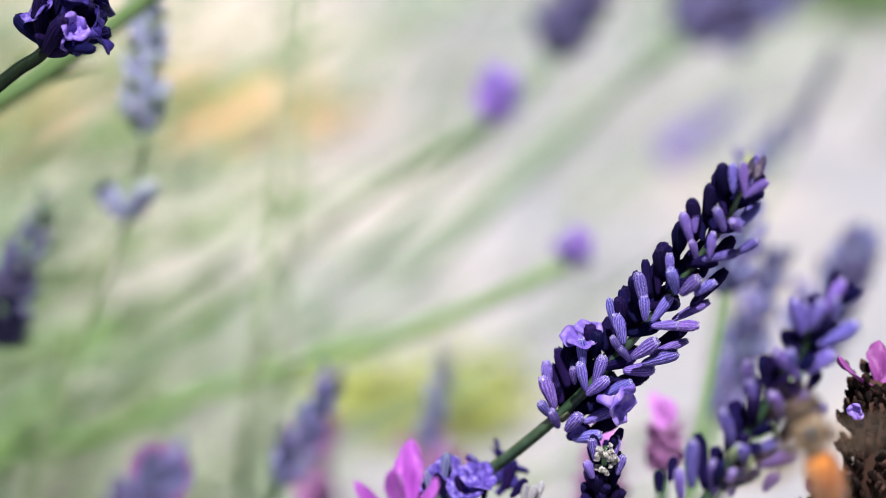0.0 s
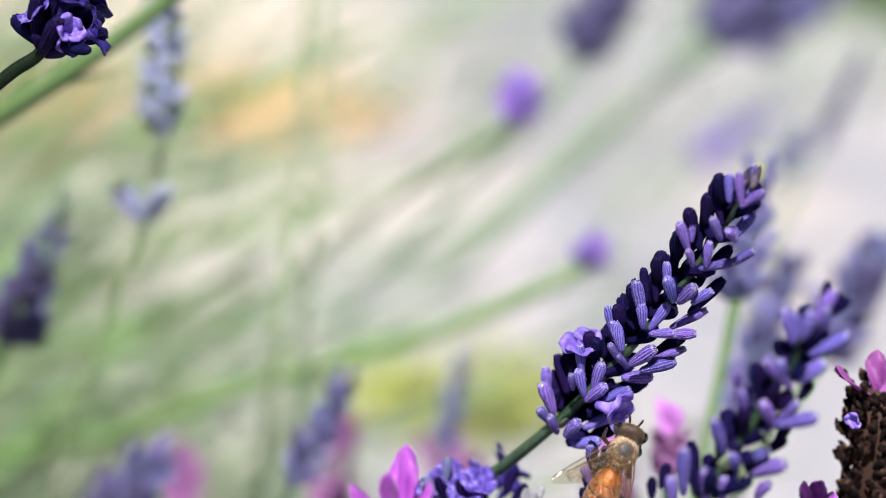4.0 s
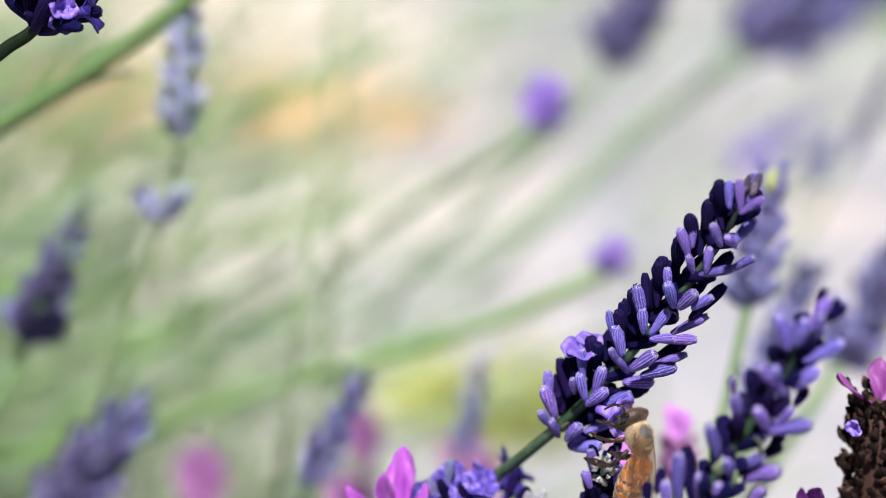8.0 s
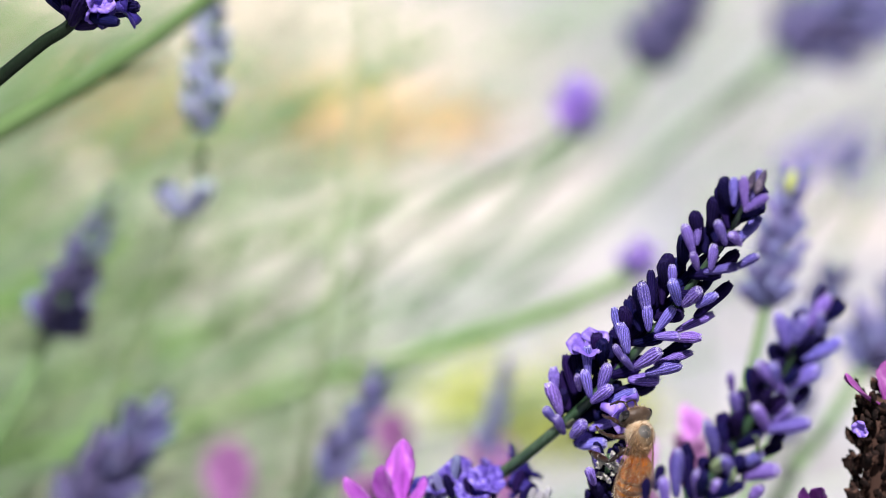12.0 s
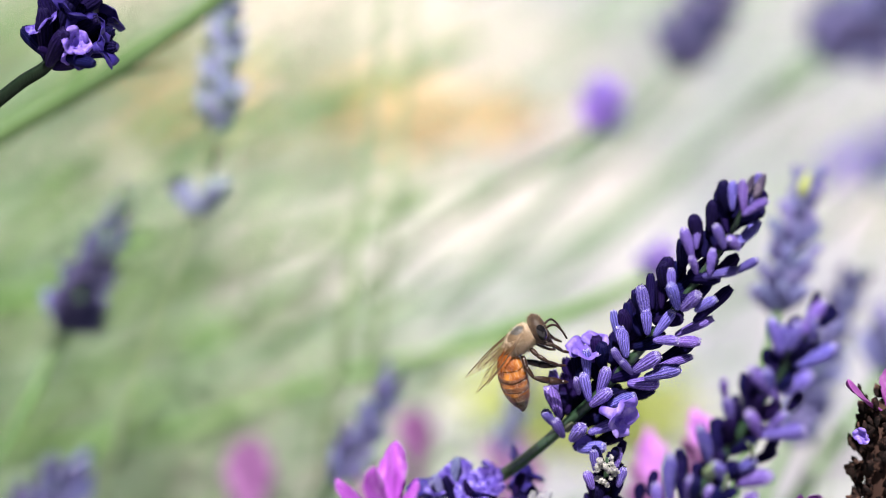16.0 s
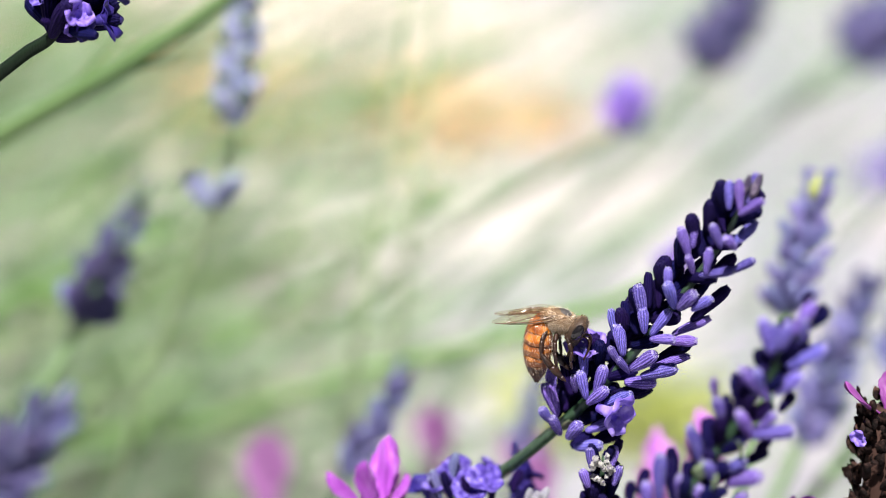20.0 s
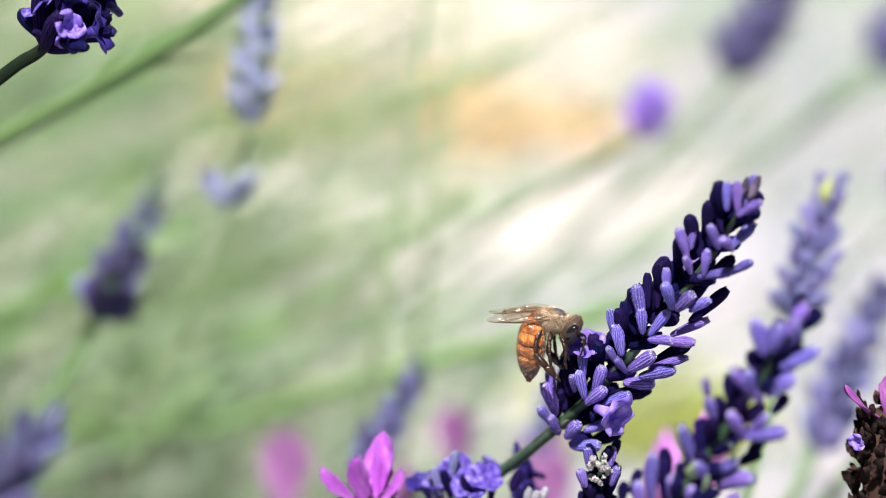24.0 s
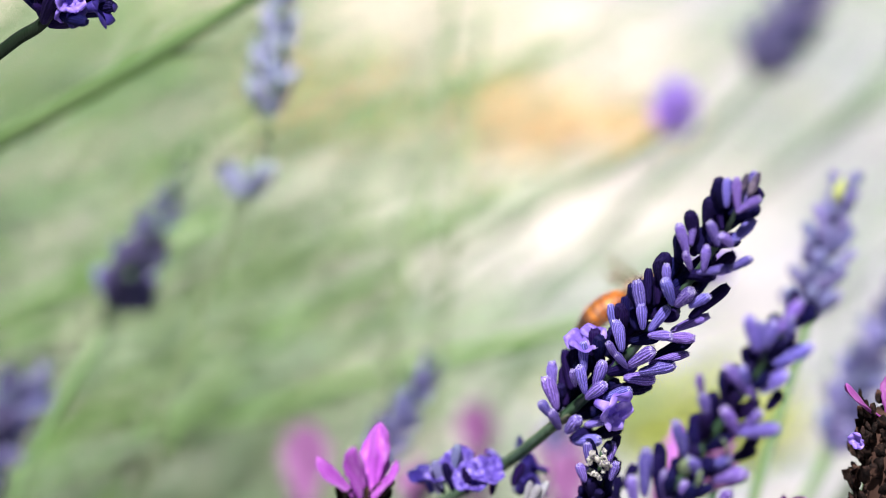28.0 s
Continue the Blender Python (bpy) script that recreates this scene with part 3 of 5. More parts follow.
def visited_spike():
    base = plan(15.3, -23.4, 272.4)
    th = thing("lavender_spike", base, "violet lavender spike with ribbed buds and two open florets", "lavender", "lavender flower spikes")
    stem_part(th, [down(plan(-48.9, -67.5, 358.3)), plan(-48.9, -67.5, 358.3), plan(-14.2, -46.3, 309.4), plan(6.8, -31.6, 285.1), plan(16.4, -22.5, 273.0), plan(22.7, -15.7, 268.5), plan(28.9, -7.6, 262.1), plan(34.1, 0.4, 255.6), plan(37.3, 6.9, 250.7)], 1.05 * MM, 0.32 * MM, M_STEM)
    crown = [
        (34.9, 5.0, 250.3, 34.7, 8.5, 249.3, 0.82, 0), (36.2, 4.6, 249.5, 35.8, 8.7, 249.0, 0.82, 0), (37.0, 5.7, 250.1, 38.4, 9.4, 250.2, 0.90, 0), (36.0, 4.4, 249.6, 38.8, 6.4, 248.7, 0.86, 0), (35.6, 0.7, 252.9, 38.7, 3.7, 252.5, 1.07, 0),
        (35.9, 0.3, 251.4, 34.4, 2.1, 249.4, 0.99, 0), (34.3, 0.4, 253.0, 33.0, 3.3, 251.5, 0.91, 0), (34.9, 2.3, 253.8, 34.0, 6.4, 254.8, 1.04, 1), (33.7, 0.4, 255.3, 33.1, 3.3, 256.8, 0.96, 1), (36.3, 3.1, 253.4, 37.9, 8.0, 253.9, 1.03, 1)]
    upper = [
        (31.1, 0.3, 255.3, 31.2, 4.3, 255.3, 0.84, 0), (30.7, -0.8, 255.5, 29.4, 2.9, 254.0, 0.96, 0), (32.3, -0.7, 256.4, 32.3, 2.6, 257.4, 0.89, 1), (31.2, -2.7, 255.3, 30.4, -0.5, 253.8, 0.72, 0), (32.7, -2.8, 254.8, 33.0, 0.5, 253.3, 0.88, 0),
        (32.0, -3.0, 255.7, 36.2, -2.2, 253.8, 0.88, 0), (35.2, -2.7, 254.3, 38.4, -0.8, 252.9, 0.80, 0), (33.3, -3.0, 257.2, 36.8, -0.8, 257.8, 1.21, 1), (32.8, -1.7, 256.8, 35.0, 1.8, 257.8, 1.13, 1)]
    middle = [
        (29.3, -7.1, 258.8, 28.1, -3.9, 256.2, 1.06, 0), (28.5, -5.6, 258.2, 28.2, -2.0, 257.2, 0.85, 0), (27.5, -7.2, 261.4, 27.5, -3.1, 261.4, 0.74, 1), (26.4, -7.2, 261.8, 26.1, -2.7, 262.3, 0.86, 1), (29.7, -7.2, 258.2, 31.6, -5.2, 255.7, 1.18, 0),
        (31.3, -7.3, 257.6, 33.6, -5.4, 256.2, 0.93, 0), (31.5, -8.7, 260.8, 36.2, -4.4, 261.0, 1.11, 1), (29.3, -10.5, 262.0, 33.9, -8.1, 261.1, 0.95, 0), (28.9, -8.2, 262.0, 30.0, -4.0, 263.0, 1.23, 1), (32.5, -5.2, 258.7, 34.0, -1.7, 259.8, 1.06, 1)]
    waist = [
        (25.8, -10.4, 261.6, 25.4, -7.0, 260.1, 0.95, 0), (25.7, -8.8, 260.9, 24.8, -4.2, 259.8, 1.15, 0), (26.6, -10.6, 261.5, 28.9, -7.3, 260.1, 0.99, 0), (26.5, -11.1, 261.2, 29.6, -10.8, 259.3, 0.99, 0), (28.5, -11.3, 260.6, 32.2, -11.0, 259.7, 1.06, 0),
        (25.2, -10.6, 264.0, 23.9, -7.8, 264.9, 1.08, 1), (23.8, -9.8, 264.0, 23.4, -6.4, 264.0, 0.83, 1), (22.5, -11.4, 264.3, 21.6, -7.4, 263.8, 0.83, 0), (23.3, -13.4, 264.0, 22.8, -9.4, 262.9, 1.16, 0), (26.8, -14.5, 265.3, 32.2, -11.6, 266.5, 1.25, 1)]
    belly = [
        (24.1, -15.5, 264.2, 22.5, -13.6, 262.2, 0.75, 0), (22.9, -14.5, 263.2, 21.4, -12.2, 261.6, 0.74, 0), (24.3, -15.1, 264.0, 27.4, -13.0, 261.6, 1.24, 0), (25.6, -15.9, 263.9, 30.1, -14.7, 262.6, 1.16, 0), (26.8, -14.9, 265.1, 31.7, -13.0, 264.7, 0.83, 0),
        (23.7, -16.9, 267.0, 27.8, -16.8, 267.1, 1.26, 0), (22.2, -18.7, 268.9, 27.5, -18.0, 269.6, 1.44, 1), (21.5, -14.3, 267.5, 21.5, -11.2, 268.5, 1.18, 1), (20.9, -15.8, 268.5, 20.1, -12.4, 269.4, 1.18, 1)]
    hips = [
        (20.1, -18.4, 267.5, 21.2, -14.8, 266.0, 1.14, 0), (18.7, -16.4, 267.5, 18.1, -12.5, 266.4, 0.97, 0), (18.9, -19.2, 267.7, 18.0, -15.5, 266.2, 1.05, 0), (17.6, -18.4, 268.3, 17.1, -16.1, 266.7, 0.68, 0), (19.1, -19.8, 268.0, 21.4, -17.7, 265.5, 1.22, 0),
        (21.3, -19.8, 267.3, 24.6, -18.1, 265.9, 1.09, 0), (17.1, -19.0, 270.7, 16.5, -13.8, 271.6, 1.28, 1), (17.8, -17.5, 270.2, 17.6, -12.5, 271.2, 1.28, 1), (16.4, -21.2, 272.4, 16.0, -15.9, 273.4, 1.20, 1), (19.8, -16.7, 269.7, 19.6, -12.0, 270.2, 1.02, 1)]
    foot = [
        (15.3, -21.7, 271.1, 14.1, -17.2, 269.5, 1.28, 0), (14.7, -19.1, 271.0, 14.1, -15.5, 270.5, 1.07, 0), (15.8, -24.2, 271.6, 14.4, -21.7, 269.5, 0.98, 0), (14.5, -22.5, 270.3, 13.1, -20.5, 269.2, 0.94, 0), (16.7, -24.6, 271.0, 18.2, -22.4, 268.6, 1.24, 0),
        (17.6, -25.8, 271.8, 21.2, -25.2, 269.9, 1.15, 0), (19.0, -23.6, 270.8, 22.6, -22.1, 270.4, 1.02, 0), (20.0, -25.1, 272.6, 23.9, -23.7, 273.3, 1.46, 1), (17.2, -25.9, 273.8, 20.1, -24.2, 273.9, 1.38, 1), (18.6, -22.3, 271.8, 22.4, -21.6, 272.4, 1.20, 1)]
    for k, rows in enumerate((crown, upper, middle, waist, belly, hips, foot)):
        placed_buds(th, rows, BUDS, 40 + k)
    # calyces on the far side of every whorl, their shade painted near-black
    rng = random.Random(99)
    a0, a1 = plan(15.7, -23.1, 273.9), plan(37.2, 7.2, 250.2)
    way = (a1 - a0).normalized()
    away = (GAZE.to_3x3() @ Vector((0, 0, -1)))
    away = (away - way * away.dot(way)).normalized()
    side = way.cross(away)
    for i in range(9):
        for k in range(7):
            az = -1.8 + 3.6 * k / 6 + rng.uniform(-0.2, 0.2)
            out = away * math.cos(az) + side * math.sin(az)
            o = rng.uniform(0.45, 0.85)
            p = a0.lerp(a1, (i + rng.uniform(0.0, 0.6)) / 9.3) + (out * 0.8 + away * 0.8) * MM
            part("calyx", rng.choice(BUDS_INK_SHADE), th, toward(p - base, way * math.cos(o) + out * math.sin(o), rng.uniform(0, 6), (1.05 * MM, 1.05 * MM, MM * rng.uniform(0.85, 1.05) * (1 - 0.25 * i / 9))))
    # open florets and the green bracts under the whorls
    for k, (p, q, size, turn) in enumerate((
            (plan(19.5, -14.0, 269.6), plan(18.8, -11.2, 266.5), 0.95, 2.4), (plan(20.4, -20.2, 267.1), plan(23.6, -21.4, 264.7), 1.12, 0.35))):
        part("corolla", FLOWERS[k % 4], th, toward(p - base, q - p, turn, size * MM), "open violet corolla")
    for k, (p, q) in enumerate(((plan(16.4, -23.5, 271.5), plan(17.3, -21.9, 268.5)),)):
        bm = bmesh.new()
        blade(bm, 2.2, 1.5, 0.5, 0.08, 1.0, 0, 0.3, 5, 4)
        part("bract", mesh_of("bract", bm, M_BRACTLET), th, toward(p - base, q - p, 0, MM), "small green bract")
    # the lowest whorl, in open bloom
    for k, (p, q, size, turn, kinds) in enumerate((
            (plan(2.4, -33.2, 283.0), plan(3.2, -29.5, 280.0), 1.05, 0.3, FLOWERS_BLUE), (plan(5.5, -33.2, 282.1), plan(6.3, -29.9, 279.1), 1.0, 2.0, FLOWERS_BLUE), (plan(0.9, -33.5, 283.9), plan(-0.7, -30.5, 281.9), 0.9, 4.0, FLOWERS_BLUE),
            (plan(4.5, -33.8, 281.1), plan(4.2, -31.1, 277.0), 0.9, 1.2, FLOWERS_BLUE), (plan(6.8, -32.9, 288.1), plan(7.8, -29.1, 288.2), 0.85, 5.0, FLOWERS_BLUE), (plan(9.2, -33.4, 291.2), plan(11.6, -30.5, 291.3), 1.25, 5.0, FLOWERS_INK),
            (plan(9.6, -34.7, 290.2), plan(11.1, -33.1, 289.3), 1.0, 2.4, FLOWERS_INK), (plan(-1.6, -34.9, 284.9), plan(-2.2, -32.8, 283.8), 0.9, 2.4, FLOWERS_INK))):
        part("corolla", kinds[k % len(kinds)], th, toward(p - base, q - p, turn, size * MM), "open blue-violet corolla")
    placed_buds(th, [(1.6, -34.1, 280.4, 0.3, -30.2, 279.3, 0.88, 0), (3.6, -34.2, 279.8, 3.2, -30.6, 278.8, 0.88, 0), (0.2, -34.6, 282.0, -1.2, -31.4, 280.9, 0.89, 0), (6.8, -34.5, 281.8, 7.0, -31.3, 281.9, 0.89, 1), (10.3, -34.1, 280.6, 12.6, -31.8, 280.7, 0.88, 1), (9.6, -32.9, 280.3, 10.6, -29.9, 281.3, 0.97, 1)], BUDS_INK_SHADE, 60)
    placed_buds(th, [(12.8, -35.1, 278.4, 14.3, -31.8, 278.4, 0.79, 0), (12.2, -34.6, 277.4, 13.3, -32.3, 277.4, 0.79, 0), (11.5, -34.5, 277.6, 12.0, -31.9, 277.6, 0.70, 0)], BUDS_GREY, 61)
    placed_buds(th, [(0.1, -33.9, 281.0, -0.9, -29.9, 280.0, 0.95, 0), (1.2, -33.1, 281.5, 1.9, -27.6, 280.5, 1.05, 0), (-0.4, -34.8, 282.0, -1.6, -31.0, 281.5, 0.85, 0)], BUDS_LILAC, 62)
    for k, (p, q, size) in enumerate(((plan(37.4, 6.4, 249.8), plan(38.6, 9.3, 249.0), 0.85), (plan(36.5, 6.7, 249.5), plan(37.1, 9.0, 248.7), 0.7))):
        part("withered_bud", mesh_of("withered_bud", seed_bud(), M_WITHERED), th, toward(p - base, q - p, 0, (size * 0.8 * MM, size * 0.8 * MM, size * MM)), "withered brown bud at the tip")
    return th


visited_spike()


def neighbour_spike():
    # near-black core buds carry the shade between the whorls in their colour
    th = spike("lavender_spike", "violet lavender spike leaning beside the visited one", plan(29.0, -29.6, 241.5), plan(43.2, -5.0, 231.5), BUDS_INK_SHADE, 12, 7, 6, 0.92, open_angle=0.6)
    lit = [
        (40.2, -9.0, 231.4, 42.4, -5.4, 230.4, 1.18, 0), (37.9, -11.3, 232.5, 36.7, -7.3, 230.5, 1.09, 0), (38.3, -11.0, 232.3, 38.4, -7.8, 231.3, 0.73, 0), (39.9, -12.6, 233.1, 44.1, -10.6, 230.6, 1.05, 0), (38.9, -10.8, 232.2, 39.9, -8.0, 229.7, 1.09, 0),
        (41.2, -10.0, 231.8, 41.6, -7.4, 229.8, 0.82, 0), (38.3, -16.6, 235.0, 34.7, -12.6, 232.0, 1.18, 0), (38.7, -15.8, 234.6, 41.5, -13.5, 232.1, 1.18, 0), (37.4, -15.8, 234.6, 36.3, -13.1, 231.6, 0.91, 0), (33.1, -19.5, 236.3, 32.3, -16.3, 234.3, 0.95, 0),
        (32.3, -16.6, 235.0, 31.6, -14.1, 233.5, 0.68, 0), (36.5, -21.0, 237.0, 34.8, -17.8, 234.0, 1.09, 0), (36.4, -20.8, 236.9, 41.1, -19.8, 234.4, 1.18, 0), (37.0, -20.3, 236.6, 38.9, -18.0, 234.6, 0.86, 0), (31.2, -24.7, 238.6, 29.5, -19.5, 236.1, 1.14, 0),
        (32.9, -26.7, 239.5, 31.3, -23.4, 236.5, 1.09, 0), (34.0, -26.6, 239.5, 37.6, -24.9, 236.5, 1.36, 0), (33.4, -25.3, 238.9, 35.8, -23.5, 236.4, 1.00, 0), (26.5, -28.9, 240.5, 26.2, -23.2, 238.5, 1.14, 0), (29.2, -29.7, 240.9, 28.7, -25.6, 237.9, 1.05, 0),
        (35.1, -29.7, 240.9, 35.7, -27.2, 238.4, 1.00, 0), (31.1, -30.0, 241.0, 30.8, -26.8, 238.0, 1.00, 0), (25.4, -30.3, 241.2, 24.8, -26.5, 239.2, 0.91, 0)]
    # rear buds with their shade painted in, from the near-black copy
    shaded = [
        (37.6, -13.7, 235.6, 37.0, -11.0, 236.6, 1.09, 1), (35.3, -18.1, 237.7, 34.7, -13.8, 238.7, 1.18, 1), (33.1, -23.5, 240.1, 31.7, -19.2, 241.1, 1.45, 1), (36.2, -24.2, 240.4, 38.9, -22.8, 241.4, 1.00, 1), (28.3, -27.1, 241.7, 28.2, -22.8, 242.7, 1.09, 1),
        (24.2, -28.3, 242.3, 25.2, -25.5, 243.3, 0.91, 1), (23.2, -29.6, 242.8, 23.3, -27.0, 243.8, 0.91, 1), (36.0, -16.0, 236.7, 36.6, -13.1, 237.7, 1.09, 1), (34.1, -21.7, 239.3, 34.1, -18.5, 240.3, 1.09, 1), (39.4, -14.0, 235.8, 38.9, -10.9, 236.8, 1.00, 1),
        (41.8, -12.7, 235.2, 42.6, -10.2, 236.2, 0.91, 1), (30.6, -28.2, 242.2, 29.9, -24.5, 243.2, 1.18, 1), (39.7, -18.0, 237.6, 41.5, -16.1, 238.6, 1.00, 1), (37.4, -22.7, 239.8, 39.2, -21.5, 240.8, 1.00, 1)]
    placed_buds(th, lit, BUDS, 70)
    placed_buds(th, shaded, BUDS, 71)
    for k, (p, q) in enumerate(((plan(31.0, -25.9, 238.5), plan(31.4, -24.2, 235.5)), (plan(32.5, -26.8, 238.0), plan(33.2, -25.4, 235.0)), (plan(35.2, -22.6, 237.0), plan(35.6, -21.0, 234.0)))):
        bm = bmesh.new()
        blade(bm, 3.2, 2.0, 0.5, 0.08, 1.0, 0, 0.3, 5, 4)
        part("bract", mesh_of("bract", bm, M_STEM_PALE), th, toward(p - th.location, q - p, k, MM), "small pale green bract")
    return th


neighbour_spike()
woolly = spike("lavender_spike", "young lavender spike with grey woolly buds at the tip", plan(21.0, -36.0, 272.6), plan(21.6, -26.0, 268.6), BUDS_INK_SHADE, 25, 4, 7, 0.85, open_angle=0.6)


def crumb_mesh(seed):
    """A crumpled tuft of dry bud tips."""
    r = random.Random(seed)
    bm = bmesh.new()
    bmesh.ops.create_icosphere(bm, subdivisions=2, radius=1.0)
    for v in bm.verts:
        v.co *= r.uniform(0.45, 1.25)
        v.co.z *= 1.15
    return mesh_of("woolly_tuft", bm, M_CREAM, False)


rng = random.Random(5)
CRUMBS = [crumb_mesh(s) for s in range(4)]
for k in range(26):
    part("woolly_tuft", CRUMBS[k % 4], woolly, toward(plan(21.1, -27.6, 267.0) - woolly.location + Vector((rng.uniform(-1.5, 1.5), rng.uniform(-1.2, 0.4), rng.uniform(-2.3, 1.3))) * MM, (rng.uniform(-1, 1), rng.uniform(-0.8, 0.3), 0.9), rng.uniform(0, 6), MM * rng.uniform(0.22, 0.50)), "cream woolly tuft")
for k, (p, q) in enumerate(((plan(19.9, -28.4, 268.0), plan(19.5, -25.4, 267.4)), (plan(22.2, -28.2, 268.2), plan(22.9, -25.2, 267.8)), (plan(19.4, -30.5, 267.6), plan(18.5, -28.2, 266.8)), (plan(22.6, -30.2, 267.8), plan(23.2, -27.6, 267.0)))):
    part("calyx", BUDS[k % 5], woolly, toward(p - woolly.location, q - p, k, (0.72 * MM, 0.72 * MM, (q - p).length / 4.9)))


def grass_stem(points, radius):
    """A pale blade-like culm that stands in the ground."""
    th = thing("grass_stem", points[0], "pale green upright grass stem among the lavender", "grass", "grass stems")
    stem_part(th, [down(points[0]), *points], radius, radius * 0.6, M_STEM_PALE, name="culm")


grass_stem([plan(-22.5, -18.7, 430.0), plan(-18.8, 4.6, 430.0), plan(-16.9, 19.8, 430.0), plan(-13.4, 53.6, 430.0)], 1.3 * MM)
grass_stem([plan(-14.0, 2.5, 470.0), plan(-11.4, 30.6, 470.0), plan(-9.5, 48.4, 470.0), plan(-9.1, 59.9, 470.0)], 1.1 * MM)
back_spike = spike("lavender_spike", "slender lilac lavender spike with a yellowed tip", plan(53.2, -9.7, 335.7), plan(58.2, 12.6, 335.9), BUDS_LILAC, 13, 7, 7, 1.15, mat=M_STEM_MID)
spike("lavender_spike", "dusky violet lavender spike behind the others", plan(63.3, -35.3, 390), plan(75.4, -4.4, 390), BUDS_DULL[:2] + BUDS_LILAC[:3], 14, 7, 8, 1.45, mat=M_STEM_MID)
right_spike_b = spike("lavender_spike", "dusky violet lavender spike behind the others", plan(82.6, -23.8, 400), plan(95.1, -2.7, 400), BUDS_DULL[:2] + BUDS_LILAC[:2], 34, 7, 8, 1.7, open_angle=0.95, mat=M_STEM_MID)
pale_spike = spike("lavender_spike", "pale lilac spike with green calyces, nearly over", plan(-40.4, 20.0, 367.0), plan(-39.4, 51.8, 367.0), BUDS_PALE, 15, 7, 7, 1.42, mat=M_STEM_PALE, open_angle=0.5, stalk=0.6,
                   foot=[down(plan(-72.0, -62.5, 420.0)), plan(-72.0, -62.5, 420.0), plan(-62.5, -34.2, 395.0), plan(-54.4, -15.5, 384.0), plan(-45.2, 3.6, 371.0), plan(-43.4, 8.0, 369.0)])
for k in range(12):
    side = -1 if k % 2 else 1
    p, q = plan(-44.0 + 0.15 * k * side, 6.4, 368.0), plan(-44.0 + side * (2.2 + 0.24 * k), 11.0 + 0.4 * (k % 3), 365.0 + 1.5 * (k % 4))
    part("calyx", BUDS_PALE[k % 4], pale_spike, toward(p - pale_spike.location, q - p, k, 1.4 * MM))
for k in range(9):
    bm = bmesh.new()
    blade(bm, 3.8, 3.0, 0.5, 0.1, 1.0, 0, 0.3, 5, 4)
    p = plan(-40.4 + 0.1 * k + (1.4 if k % 2 else -1.2), 21.5 + 3.3 * k, 363.6)
    part("bract", mesh_of("bract", bm, M_STEM_PALE), pale_spike, toward(p - pale_spike.location, (0.2 if k % 2 else -0.2, -0.3, 1), math.pi, MM), "yellow-green bract under a whorl")
left_spike = spike("lavender_spike", "dark violet lavender spike on a thin stem", plan(-71.0, -15.5, 385.0), plan(-58.3, 13.2, 385.0), BUDS_DULL[:3] + BUDS_LILAC[:1], 61, 8, 8, 1.5, open_angle=1.0, taper_by=0.85, mat=M_STEM_MID)
front_spike = spike("lavender_spike", "bluish violet lavender spike close to the lens", plan(-38.3, -27.4, 195.0), plan(-30.3, -15.2, 195.0), BUDS_DULL[:2] + BUDS_LILAC[:2], 17, 6, 8, 1.0)
low_spike = spike("lavender_spike", "dusky lavender spike on a leaning stem", plan(-19.5, -41.0, 370.0), plan(-9.4, -22.0, 370.0), BUDS_DULL[:2] + BUDS_LILAC[:3], 18, 7, 6, 1.0)
thin_spike = spike("lavender_spike", "thin pale lavender spike", plan(11.2, -41.9, 430.0), plan(16.1, -21.5, 430.0), BUDS_LILAC[:2] + BUDS_PALE[:2], 19, 6, 5, 0.85)
round_a = spike("lavender_spike", "short round violet lavender head", plan(32.8, 27.3, 481.5), plan(35.8, 36.9, 481.3), BUDS_BRIGHT, 20, 4, 8, 1.35, mat=M_STEM_MID, open_angle=0.9, stalk=1.1,
                foot=[down(plan(-110.6, -74.3, 634.6)), plan(-110.6, -74.3, 634.6), plan(-61.6, -36.6, 570.1), plan(-22.7, -8.5, 526.5), plan(5.0, 11.2, 504.0)])
round_b = spike("lavender_spike", "short round violet lavender head", plan(39.8, -5.4, 420.5), plan(43.4, -0.0, 420.2), BUDS_BRIGHT, 21, 3, 7, 1.0, mat=M_SHOOT, open_angle=0.9, stalk=1.6,
                foot=[down(plan(-117.2, -66.4, 575.0)), plan(-117.2, -66.4, 575.0), plan(-64.6, -44.5, 510.1), plan(-23.5, -28.6, 466.3), plan(13.3, -17.1, 437.9)])
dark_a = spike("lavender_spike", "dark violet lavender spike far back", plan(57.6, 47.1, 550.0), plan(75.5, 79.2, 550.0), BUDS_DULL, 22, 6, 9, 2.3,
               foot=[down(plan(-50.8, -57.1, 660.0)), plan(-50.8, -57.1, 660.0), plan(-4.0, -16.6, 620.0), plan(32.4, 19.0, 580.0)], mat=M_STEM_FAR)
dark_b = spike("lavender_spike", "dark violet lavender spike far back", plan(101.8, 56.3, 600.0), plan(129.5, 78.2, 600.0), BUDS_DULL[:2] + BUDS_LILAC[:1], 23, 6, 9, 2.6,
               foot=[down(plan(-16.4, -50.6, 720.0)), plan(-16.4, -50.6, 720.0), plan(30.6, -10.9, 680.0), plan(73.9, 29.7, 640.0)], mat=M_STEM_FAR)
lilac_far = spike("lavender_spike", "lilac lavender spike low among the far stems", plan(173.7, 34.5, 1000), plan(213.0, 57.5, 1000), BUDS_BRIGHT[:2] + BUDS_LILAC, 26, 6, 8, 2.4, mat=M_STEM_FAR)
